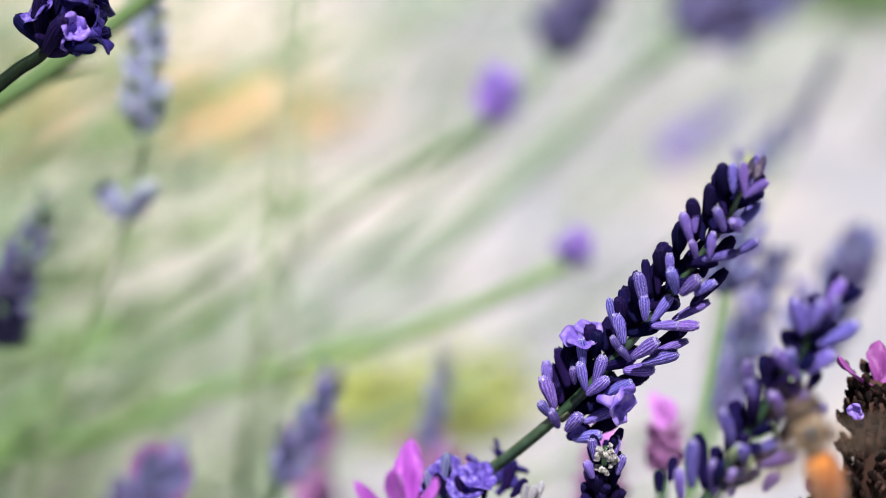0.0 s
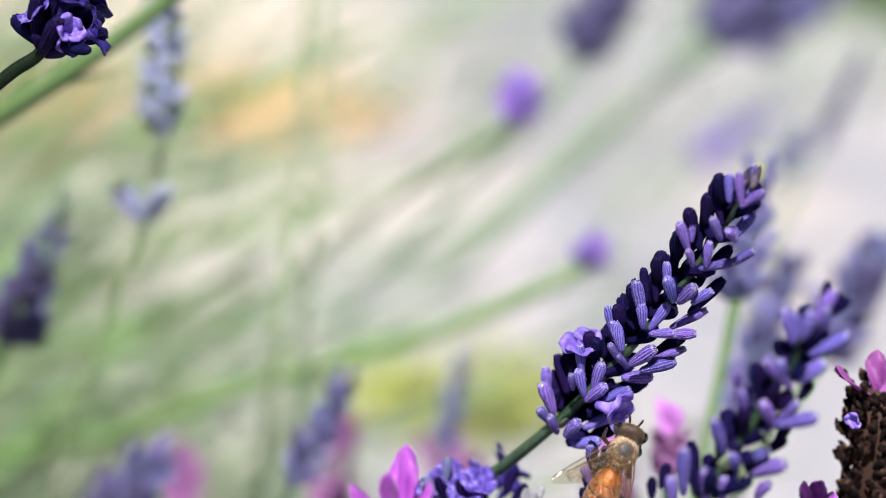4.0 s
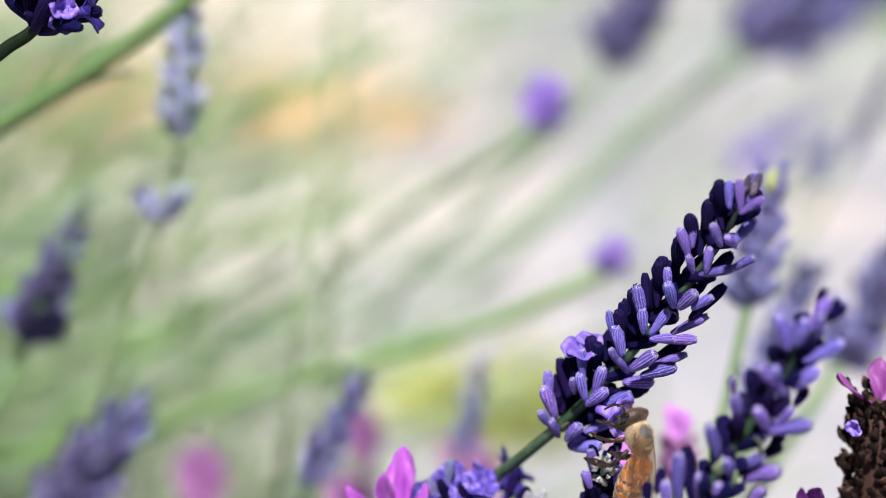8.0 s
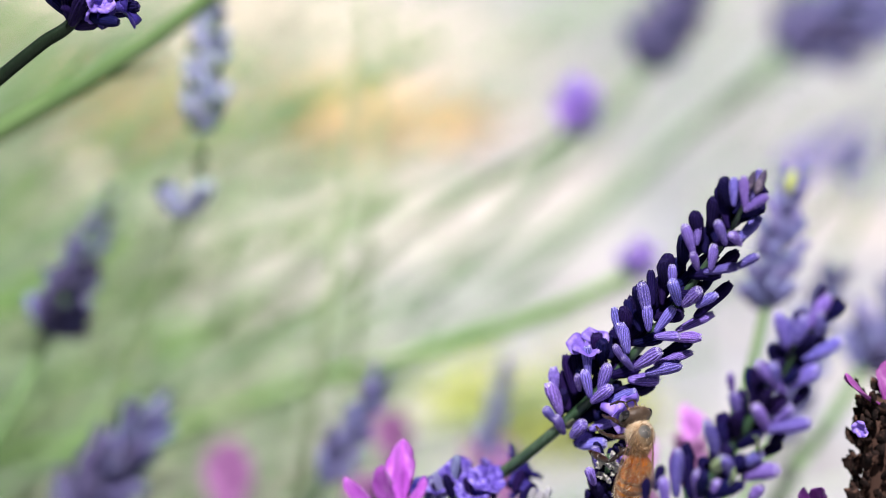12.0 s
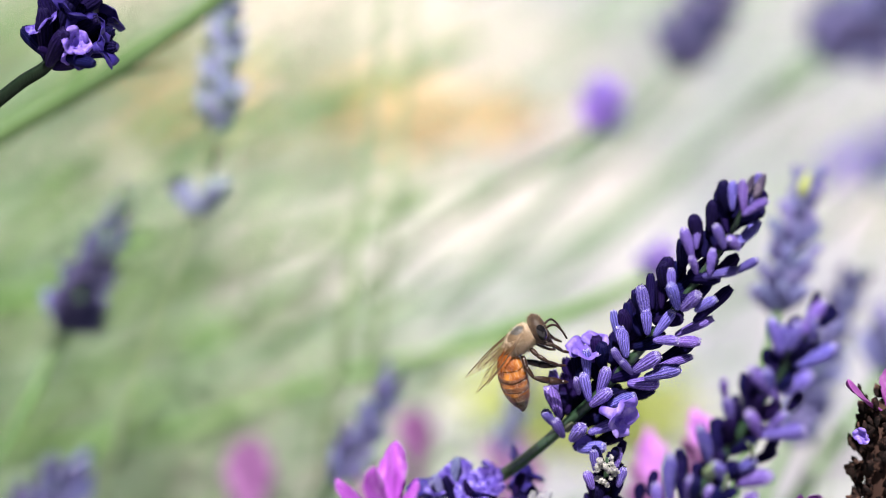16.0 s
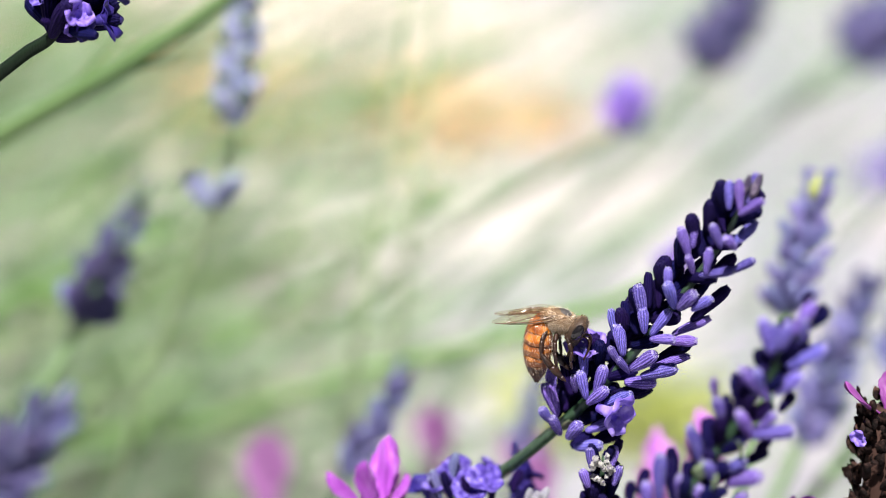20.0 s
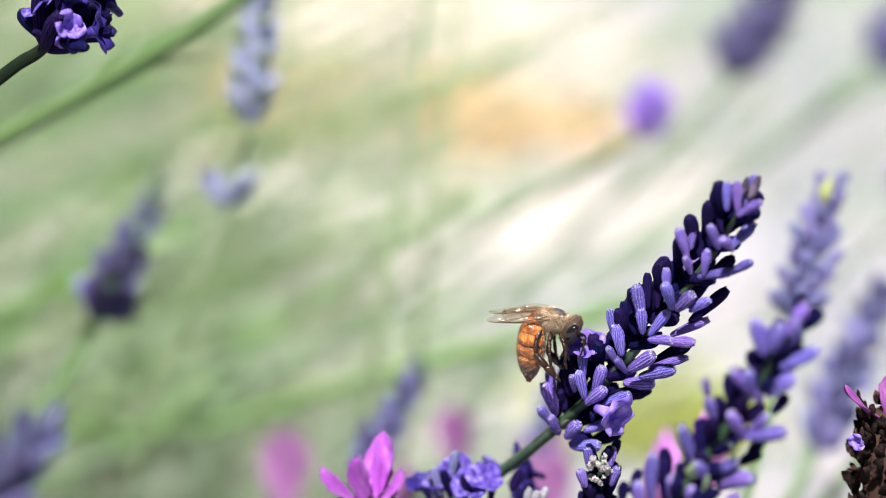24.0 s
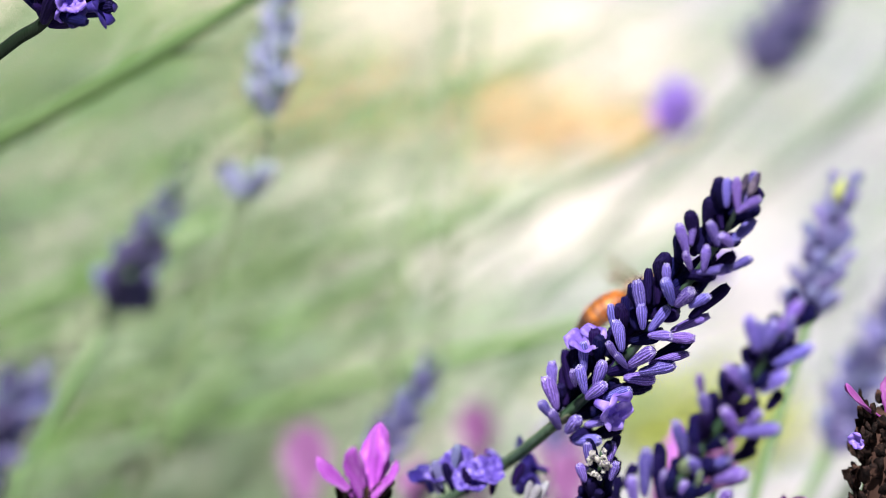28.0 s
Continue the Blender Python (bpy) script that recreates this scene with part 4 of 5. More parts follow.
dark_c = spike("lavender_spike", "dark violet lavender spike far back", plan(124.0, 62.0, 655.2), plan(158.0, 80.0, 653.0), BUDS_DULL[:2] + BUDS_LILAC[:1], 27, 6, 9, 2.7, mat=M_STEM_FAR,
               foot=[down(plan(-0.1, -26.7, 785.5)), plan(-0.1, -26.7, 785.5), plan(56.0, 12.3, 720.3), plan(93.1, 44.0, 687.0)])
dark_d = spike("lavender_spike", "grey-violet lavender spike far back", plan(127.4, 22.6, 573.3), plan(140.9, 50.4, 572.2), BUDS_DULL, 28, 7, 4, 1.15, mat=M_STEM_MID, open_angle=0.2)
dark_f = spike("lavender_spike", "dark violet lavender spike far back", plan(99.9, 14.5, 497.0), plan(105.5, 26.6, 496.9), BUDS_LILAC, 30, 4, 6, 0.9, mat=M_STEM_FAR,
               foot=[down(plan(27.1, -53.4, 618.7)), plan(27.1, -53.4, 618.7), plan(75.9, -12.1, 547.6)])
top_head = spike("lavender_spike", "dark violet lavender head with a lit floret on a stem painted in shade", plan(-49.9, 26.6, 262.0), plan(-45.4, 39.4, 264.0), BUDS_INK_SHADE, 24, 5, 6, 1.15, open_angle=0.85,
                 foot=[down(plan(-104.4, -14.0, 300.0)), plan(-104.4, -14.0, 300.0), plan(-77.8, 6.0, 275.0), plan(-60.6, 19.0, 265.0), plan(-53.6, 24.2, 263.0)], mat=M_STEM_SHADE)
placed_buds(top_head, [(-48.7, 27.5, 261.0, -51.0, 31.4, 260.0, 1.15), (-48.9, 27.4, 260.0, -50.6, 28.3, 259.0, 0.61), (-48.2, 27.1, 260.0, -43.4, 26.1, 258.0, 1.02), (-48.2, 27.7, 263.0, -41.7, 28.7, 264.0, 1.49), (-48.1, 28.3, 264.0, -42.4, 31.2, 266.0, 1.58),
                       (-48.0, 28.2, 262.0, -46.5, 33.7, 262.0, 1.49), (-48.8, 28.2, 263.0, -49.5, 33.3, 264.0, 1.33), (-48.1, 27.1, 261.0, -45.4, 25.9, 260.0, 0.82), (-47.7, 28.8, 265.0, -43.5, 33.6, 268.0, 1.50)], BUDS_INK_SHADE, 75)
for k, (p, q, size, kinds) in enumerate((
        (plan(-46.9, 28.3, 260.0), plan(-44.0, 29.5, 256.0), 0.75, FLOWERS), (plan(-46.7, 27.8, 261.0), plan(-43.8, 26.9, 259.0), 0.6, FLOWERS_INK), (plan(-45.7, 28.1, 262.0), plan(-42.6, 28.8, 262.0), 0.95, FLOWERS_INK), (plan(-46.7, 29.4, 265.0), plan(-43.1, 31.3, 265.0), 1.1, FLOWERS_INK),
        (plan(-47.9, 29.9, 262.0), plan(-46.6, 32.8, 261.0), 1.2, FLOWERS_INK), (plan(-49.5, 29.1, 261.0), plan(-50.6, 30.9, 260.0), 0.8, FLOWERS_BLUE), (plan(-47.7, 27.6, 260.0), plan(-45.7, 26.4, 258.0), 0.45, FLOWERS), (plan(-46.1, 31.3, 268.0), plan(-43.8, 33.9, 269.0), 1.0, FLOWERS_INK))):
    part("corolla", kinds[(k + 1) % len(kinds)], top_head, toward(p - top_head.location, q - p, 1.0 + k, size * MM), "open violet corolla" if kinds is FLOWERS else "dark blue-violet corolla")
part("yellowed_bud", mesh_of("yellowed_bud", seed_bud(), M_LIME), back_spike, toward(plan(56.4, 8.7, 333.5) - back_spike.location, plan(57.4, 12.3, 333.0) - plan(56.4, 8.7, 333.5), 0, 1.1 * MM), "yellowed bud at the tip")


# ---- butterfly lavender: dark heads topped with bracts ----
def tufted(name, label, head_foot, head_top, bracts, mat, head_r, seed, group="butterfly lavender heads", floret=None, fine=True, husks=None):
    """A cob of small husks with upright bracts on top. bracts: (base, tip, width in millimetres)."""
    rng = random.Random(seed)
    a, b = Vector(head_foot), Vector(head_top)
    way = (b - a).normalized()
    th = thing(name, a, label, "butterfly lavender", group)
    stem_part(th, [*foot_of(a, way), a + (b - a) * 0.9], 1.0 * MM, 0.9 * MM, M_STEM)
    e1 = way.orthogonal().normalized()
    e2 = way.cross(e1)
    n = 250 if fine else 40
    bm = bmesh.new()
    blade(bm, 2.7, 1.7, 1.2, 0.12, 1.1, 0.3, 0.4, 4, 4)
    husk = mesh_of("husk", bm, husks or M_HUSK)
    L = (b - a).length
    for k in range(n):
        s = (k + rng.random()) / n
        az = k * 2.399 + rng.uniform(-0.3, 0.3)
        out = math.cos(az) * e1 + math.sin(az) * e2
        r = head_r * (0.75 + 0.25 * math.sin(math.pi * min(1, s + 0.15)))
        part("husk", husk, th, toward(way * L * s + out * r * rng.uniform(0.6, 0.86) * MM, way * 0.6 + out * rng.uniform(0.5, 1.5), rng.uniform(-1.5, 1.5), MM * (rng.uniform(0.35, 1.15) if fine else rng.uniform(0.6, 1.25))))
    bm = bmesh.new()
    tube(bm, [way * L * t for t in (0, 0.3, 0.6, 0.97)], lambda t: head_r * 0.72 * MM * (1 - 0.35 * t), 10)
    part("core", mesh_of("core", bm, husks or M_HUSK), th)
    for k, (p, q, w) in enumerate(bracts):
        p, q = Vector(p), Vector(q)
        bm = bmesh.new()
        blade(bm, (q - p).length / MM, w, rng.uniform(-0.5, 0.5), 0.14, 0.60, 0.30, 0.3, 18, 10, full=0.6, crimp=0.05)
        part("bract", mesh_of("bract", bm, mat), th, toward(p - a, q - p, rng.uniform(-0.5, 0.5) + math.pi, MM))
    if floret:
        part("corolla", FLOWERS[1], th, toward(Vector(floret) - a, (-0.6, -0.7, 0.3), 1, 0.42 * MM), "tiny violet floret")
    return th


tufted("butterfly_lavender", "magenta butterfly lavender bracts over a dark head", plan(-6.7, -40.4, 247.9), plan(-6.7, -30.9, 246.9),
       [(plan(-6.3, -31.6, 245.5), plan(-5.4, -22.2, 245.1), 3.3), (plan(-7.1, -31.6, 245.4), plan(-12.4, -26.9, 243.5), 2.7), (plan(-6.5, -31.6, 244.4), plan(-8.2, -24.9, 241.9), 2.6), (plan(-5.7, -31.6, 245.0), plan(-2.1, -27.0, 244.5), 2.0), (plan(-6.4, -31.9, 247.9), plan(-4.3, -26.3, 251.1), 2.4)],
       M_BRACT, 3.2, 5)
tufted("butterfly_lavender", "dark brown spent butterfly lavender with purple bracts", plan(58.1, -37.7, 274.9), plan(57.5, -19.2, 269.8),
       [(plan(56.9, -20.6, 268.8), plan(51.1, -17.2, 267.1), 2.1), (plan(57.8, -20.1, 269.8), plan(58.5, -14.4, 269.9), 3.0), (plan(58.0, -20.2, 268.9), plan(63.2, -17.2, 269.0), 3.2), (plan(58.7, -20.4, 273.9), plan(61.1, -15.5, 276.0), 2.4)],
       M_BRACT_DARK, 4.6, 6, floret=plan(54.1, -23.3, 265.7))
tufted("butterfly_lavender", "magenta bract tips of a low butterfly lavender", plan(44.8, -38.2, 252.0), plan(44.8, -33.1, 252.0),
       [(plan(44.7, -33.4, 252.0), plan(42.7, -29.1, 251.0), 2.2), (plan(45.0, -33.4, 252.0), plan(45.2, -29.0, 252.0), 2.6), (plan(45.2, -33.4, 252.0), plan(47.2, -30.7, 252.0), 2.2)], M_BRACT, 3.0, 7, fine=False)
for k, (p, q, size) in enumerate((
        (plan(34.2, -39.2, 345.0), plan(33.6, -29.8, 345.0), 0.8), (plan(38.9, -30.5, 319.5), plan(39.3, -24.4, 319.5), 0.75), (plan(-45.7, -61.0, 470.0), plan(-44.9, -41.6, 470.0), 2.1), (plan(-8.6, -52.8, 500.6), plan(-8.6, -37.2, 500.6), 1.8),
        (plan(12.3, -55.8, 450.9), plan(13.4, -37.5, 450.9), 1.2), (plan(-13.6, -51.7, 390.0), plan(-12.6, -41.1, 390.0), 1.0), (plan(32.7, -40.7, 350.6), plan(33.1, -35.0, 350.6), 0.9), (plan(15.7, -52.5, 420.3), plan(14.5, -40.0, 420.2), 1.2))):
    w = (q - p)
    r = Vector((w.length * 0.2, 0, 0))
    tufted("butterfly_lavender", "rosy butterfly lavender head out among the stems", p - w * 0.9, p, [(p, q, 3.6 * size), (p, q - r - w * 0.1, 3.2 * size), (p, q + r - w * 0.15, 3.2 * size), (p, q - w * 0.25 + Vector((0, 0.006, 0)), 3.0 * size)],
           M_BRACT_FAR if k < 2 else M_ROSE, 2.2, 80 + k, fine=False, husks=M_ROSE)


# bare shoots that cross behind the top-left head
for pts in ([plan(-140.0, -16.0, 390.0), plan(-87.4, 12.0, 352.0), plan(-64.0, 24.6, 345.0), plan(-54.6, 30.2, 345.0), plan(-42.5, 38.3, 345.0), plan(-30.0, 48.0, 345.0)],):
    th = thing("lavender_shoot", pts[0], "bare green lavender shoot leaning over the bed", "lavender", "bare lavender shoots")
    stem_part(th, [down(pts[0]), *pts], 1.8 * MM, 1.4 * MM, M_SHOOT_OLD)
    for k in range(5):
        bm = bmesh.new()
        blade(bm, 16, 2.6, 0.4, 0.2, 1.2, 0, 0.2, 6, 4)
        p = pts[2].lerp(pts[3], -0.3 + 0.22 * k)
        part("leaf", mesh_of("leaf", bm, M_SHOOT_OLD), th, toward(p - th.location, (pts[3] - pts[2]).normalized() + Vector((0, 0.2, 0.16 - 0.32 * (k % 2))), k, MM))


# ---- far greenery and ground litter ----
def thicket(name, label, cat, seed, plots, mat, radius, reach=1.0):
    """Leaning flower stems that nobody could count, one joined mesh. plots: count, x and y range, lean, height."""
    rng = random.Random(seed)
    bm = bmesh.new()
    for count, x0, x1, y0, y1, lean, height in plots:
        for k in range(count):
            f = Vector((rng.uniform(x0, x1), rng.uniform(y0, y1), -0.004))
            h = rng.uniform(*height)
            a = rng.uniform(*lean)
            top = f + Vector((h * math.sin(a), rng.uniform(-0.15, 0.1) * h, h * math.cos(a)))
            mid = f * 0.5 + top * 0.5 + Vector((-0.06 * h, 0, 0.08 * h))
            if reach > 1:
                f, mid, top = [Vector((0, 0, 0.38)) + (p - Vector((0, 0, 0.38))) * reach for p in (f, mid, top)]
                tube(bm, glide([f, mid, top], 3), lambda t: radius * reach * (1.1 - 0.4 * t) * MM, 4)
            else:
                low = Vector((f.x - 0.07, f.y + 0.02, FLOOR - 0.004))
                tube(bm, glide([low, f, mid, top], 3), lambda t: radius * (1.1 - 0.4 * t) * MM, 4)
    tagged(new(name, mesh_of(name, bm, mat)), label, cat, kind="stuff")


def leaves(name, label, cat, seed, count, spots, mat, length, width, rise=(0.2, 1.2), spread=1.0):
    """Leaves on the ground in round spots: x, y, radius and height of each."""
    rng = random.Random(seed)
    bm = bmesh.new()
    for k in range(count):
        x, y, r, h = rng.choice(spots)
        a, d = rng.uniform(0, 6.28), r * math.sqrt(rng.random())
        p = Vector((x + d * math.cos(a), y + d * math.sin(a), FLOOR + max(0.0, rng.uniform(0, h) * (1 - (d / r) ** 2))))
        w = Vector((rng.gauss(0.2, 0.6) * spread, rng.gauss(0, 0.6) * spread, rng.uniform(*rise)))
        ln = rng.uniform(*length)
        m = toward(p, w, rng.uniform(0, 6.28))
        blade(bm, ln, rng.uniform(*width), rng.uniform(-0.6, 0.6), 0.0003, 1.2, 0, 0.2, 2, 2, m)
    tagged(new(name, mesh_of(name, bm, mat)), label, cat, kind="stuff")


def farther(spots):
    return [tuple(v * REACH for v in spot) for spot in spots]


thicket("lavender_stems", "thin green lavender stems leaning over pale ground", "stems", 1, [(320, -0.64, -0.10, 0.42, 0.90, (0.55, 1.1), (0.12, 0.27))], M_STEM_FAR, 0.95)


def stalks(name, label, seed, count, spread, lean, height, mat, radius, leafy):
    """Leaning stalks that stand one by one, each with narrow leaves along it."""
    rng = random.Random(seed)
    bm = bmesh.new()
    blade(bm, 26, 3.0, 0.5, 0.2, 1.2, 0, 0.2, 5, 3)
    leaf = mesh_of("leaf", bm, mat)
    for k in range(count):
        f = Vector((rng.uniform(*spread[0]), rng.uniform(*spread[1]), 0))
        h, a = rng.uniform(*height), rng.uniform(*lean)
        top = f + Vector((h * math.sin(a), rng.uniform(-0.15, 0.1) * h, h * math.cos(a)))
        mid = f * 0.5 + top * 0.5 + Vector((-0.06 * h, 0, 0.08 * h))
        low = Vector((f.x - 0.07, f.y + 0.02, FLOOR - 0.004))
        th = thing(name, low, label, "lavender", "stalks behind the flowers")
        stem_part(th, [low, f, mid, top], radius * 1.2 * MM, radius * 0.75 * MM, mat, 4, 6)
        for i in range(leafy):
            t = (i + 0.5) / leafy
            p = mid.lerp(top, t) - low
            way = (top - mid).normalized() + Vector((rng.gauss(0, 0.25), rng.gauss(0, 0.25), rng.gauss(0, 0.25)))
            part("leaf", leaf, th, toward(p, way, rng.uniform(0, 6.28), MM * rng.uniform(0.7, 1.2)))


stalks("lavender_stalk", "dark green lavender stalk leaning over the bed", 8, 56, ((-0.62, -0.22), (0.42, 0.80)), (0.6, 1.05), (0.12, 0.25), M_STEM_MID, 1.0, 2)
stalks("leafy_stalk", "stout fresh green stalk with narrow leaves", 12, 24, ((-0.52, -0.14), (0.45, 0.74)), (0.7, 1.0), (0.14, 0.26), M_SHOOT, 1.8, 4)
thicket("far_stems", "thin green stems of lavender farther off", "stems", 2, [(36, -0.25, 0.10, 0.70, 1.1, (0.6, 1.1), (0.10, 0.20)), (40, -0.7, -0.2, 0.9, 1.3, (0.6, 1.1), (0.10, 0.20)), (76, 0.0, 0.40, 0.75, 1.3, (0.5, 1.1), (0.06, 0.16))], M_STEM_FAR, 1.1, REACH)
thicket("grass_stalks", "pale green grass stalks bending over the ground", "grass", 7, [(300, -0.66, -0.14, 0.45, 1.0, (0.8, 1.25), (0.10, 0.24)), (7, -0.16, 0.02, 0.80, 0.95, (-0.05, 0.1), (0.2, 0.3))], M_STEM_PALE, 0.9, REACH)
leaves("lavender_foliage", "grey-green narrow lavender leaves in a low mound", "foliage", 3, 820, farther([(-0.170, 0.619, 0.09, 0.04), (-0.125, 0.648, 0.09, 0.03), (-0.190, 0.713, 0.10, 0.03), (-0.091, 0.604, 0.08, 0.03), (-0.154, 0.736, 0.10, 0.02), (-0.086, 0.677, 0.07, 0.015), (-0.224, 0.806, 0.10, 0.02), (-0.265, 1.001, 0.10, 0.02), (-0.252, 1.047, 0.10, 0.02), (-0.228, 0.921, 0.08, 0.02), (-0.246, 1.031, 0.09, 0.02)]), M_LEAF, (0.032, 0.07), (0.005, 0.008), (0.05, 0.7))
leaves("low_grass", "yellow-green low grass tufts on the ground", "grass", 4, 150, farther([(0.022, 0.672, 0.020, 0.010), (0.028, 0.664, 0.020, 0.010), (0.050, 0.650, 0.020, 0.010), (0.058, 0.672, 0.022, 0.010)]), M_LIME, (0.024, 0.055), (0.005, 0.008), (0.05, 0.5))
leaves("dry_leaves", "ochre dry leaves fallen on the ground", "dry leaves", 5, 300, farther([(-0.045, 0.990, 0.035, 0.004), (-0.030, 0.955, 0.045, 0.004), (-0.005, 0.965, 0.035, 0.004), (-0.150, 1.000, 0.05, 0.004), (-0.130, 0.960, 0.035, 0.004)]), M_DRY, (0.024, 0.048), (0.013, 0.022), (0.02, 0.2), 1.5)
leaves("far_bush", "olive-green low bush far behind the flowers", "bush", 11, 500, [(0.54, 1.80, 0.12, 0.16), (0.47, 1.86, 0.12, 0.14), (0.62, 1.76, 0.16, 0.2)], M_SHOOT, (0.04, 0.08), (0.01, 0.018), (0.1, 0.9))
# unseen bush added under the flower stems to block light bounced off the ground
leaves("lavender_bush", "dense dark green lavender bush added unseen to block ground bounce", "lavender bush", 6, 9000, [(0.02, 0.20, 0.15, 0.33), (-0.10, 0.26, 0.14, 0.31), (0.10, 0.26, 0.14, 0.31), (0.0, 0.08, 0.15, 0.32), (-0.16, 0.12, 0.14, 0.32), (0.18, 0.14, 0.14, 0.32)], M_BLOCK_LEAF, (0.03, 0.055), (0.004, 0.007), (0.2, 1.0))


def pebbles():
    rng = random.Random(9)
    bm = bmesh.new()
    for k in range(700):
        x, y = rng.uniform(-0.7, 0.6) * REACH, rng.uniform(0.55, 1.5) * REACH
        r = rng.uniform(0.003, 0.011)
        m = Matrix.Translation((x, y, FLOOR + r * 0.3)) @ Matrix.Rotation(rng.uniform(0, 6), 4, "Z") @ Matrix.Diagonal((r * rng.uniform(0.8, 1.3), r, r * rng.uniform(0.45, 0.8), 1))
        bmesh.ops.create_icosphere(bm, subdivisions=1, radius=1, matrix=m)
    tagged(new("pebbles", mesh_of("pebbles", bm, M_PEBBLE)), "pale grey and cream pebbles on sandy ground", "gravel", kind="stuff")


pebbles()


# ---- bee, head towards +y, back towards +z, 1 unit = 1 millimetre under a scaled root ----
def ball(bm, p, r, seg=16, rings=10, m=Matrix()):
    bmesh.ops.create_uvsphere(bm, u_segments=seg, v_segments=rings, radius=1, matrix=m @ Matrix.Translation(p) @ Matrix.Diagonal((*r, 1)))


def hairs(bm, centre, r, count, length, rng, skip=None):
    """Fine tapered hairs standing off an ellipsoid."""
    for k in range(count):
        n = Vector((rng.gauss(0, 1), rng.gauss(0, 1), rng.gauss(0, 1))).normalized()
        if skip and skip(n):
            continue
        p = Vector(centre) + Vector((n.x * r[0], n.y * r[1], n.z * r[2]))
        w = (n + Vector((rng.gauss(0, 0.3), rng.gauss(-0.15, 0.3), rng.gauss(0, 0.3)))).normalized()
        s = w.orthogonal().normalized() * 0.016
        t = w.cross(s)
        q = p + w * length * rng.uniform(0.5, 1.2)
        vs = [bm.verts.new(MM * v) for v in (p + s, p - 0.5 * s + 0.87 * t, p - 0.5 * s - 0.87 * t, q)]
        for f in ((0, 1, 3), (1, 2, 3), (2, 0, 3)):
            bm.faces.new([vs[i] for i in f])


def scaled(name, bm, mat):
    bmesh.ops.scale(bm, vec=(MM, MM, MM), verts=bm.verts)
    return mesh_of(name, bm, mat)


def wing_meshes(length, width, hind):
    """A membrane along +x with its leading edge towards +y, and its veins."""
    def edge(t):
        front = 0.16 * width * math.sin(math.pi * t) ** 0.7
        back = -width * (0.84 if not hind else 0.95) * math.sin(math.pi * min(1, t ** 0.72 * 0.93 + 0.03)) ** 0.8
        return front, back
    bm = bmesh.new()
    rows = []
    for i in range(15):
        t = i / 14
        f, b = edge(t)
        rows.append([bm.verts.new((length * t, b + (f - b) * k / 5, 0.10 * math.sin(9 * k / 5 + 5 * t))) for k in range(6)])
    for r0, r1 in zip(rows, rows[1:]):
        for k in range(5):
            bm.faces.new((r0[k], r1[k], r1[k + 1], r0[k + 1]))
    membrane = scaled("membrane", bm, M_WING)
    up = 0.02
    veins = []
    lines = [[(t, 0.97) for t in (0, 0.25, 0.5, 0.75, 0.95)], [(0, 0.6), (0.25, 0.70), (0.5, 0.72), (0.75, 0.80), (0.86, 0.95)], [(0, 0.5), (0.3, 0.42), (0.55, 0.38), (0.78, 0.3)], [(0.05, 0.4), (0.3, 0.2), (0.5, 0.08)],
             [(0.5, 0.72), (0.55, 0.38), (0.5, 0.08)], [(0.72, 0.78), (0.78, 0.3), (0.74, 0.1)], [(0.3, 0.70), (0.3, 0.42), (0.3, 0.2)], [(0.55, 0.38), (0.66, 0.2), (0.7, 0.05)]]
    for ln in lines[:5 if hind else 8]:
        bm = bmesh.new()
        pts = []
        for t, s in ln:
            f, b = edge(t)
            k = s * 5
            pts.append(Vector((length * t, b + (f - b) * s, 0.10 * math.sin(9 * k / 5 + 5 * t) + up)))
        tube(bm, glide(pts, 4), lambda t: 0.085 - 0.03 * t if ln is lines[0] else 0.03, 5)
        veins.append(scaled("vein", bm, M_VEIN))
    return membrane, veins


def leg(bm_rows, name, parent, hinge, hind=False):
    bm = bmesh.new()
    pts = [Vector(p) for p in bm_rows]
    rad = [0.28, 0.30, 0.22, 0.52 if hind else 0.22, 0.36 if hind else 0.14, 0.11, 0.08]
    for i, (a, b) in enumerate(zip(pts, pts[1:])):
        n = 5
        ps = [a.lerp(b, k / n) for k in range(n + 1)]
        r0, r1 = rad[min(i, 6)], rad[min(i + 1, 6)]
        tube(bm, ps, lambda t, r0=r0, r1=r1: (r0 + (r1 - r0) * t) * (0.8 + 0.3 * math.sin(math.pi * t)), 8)
    for v in bm.verts:
        v.co -= Vector(hinge)
    return part(name, scaled(name, bm, M_LEG), parent, Matrix.Translation(Vector(hinge) * MM))


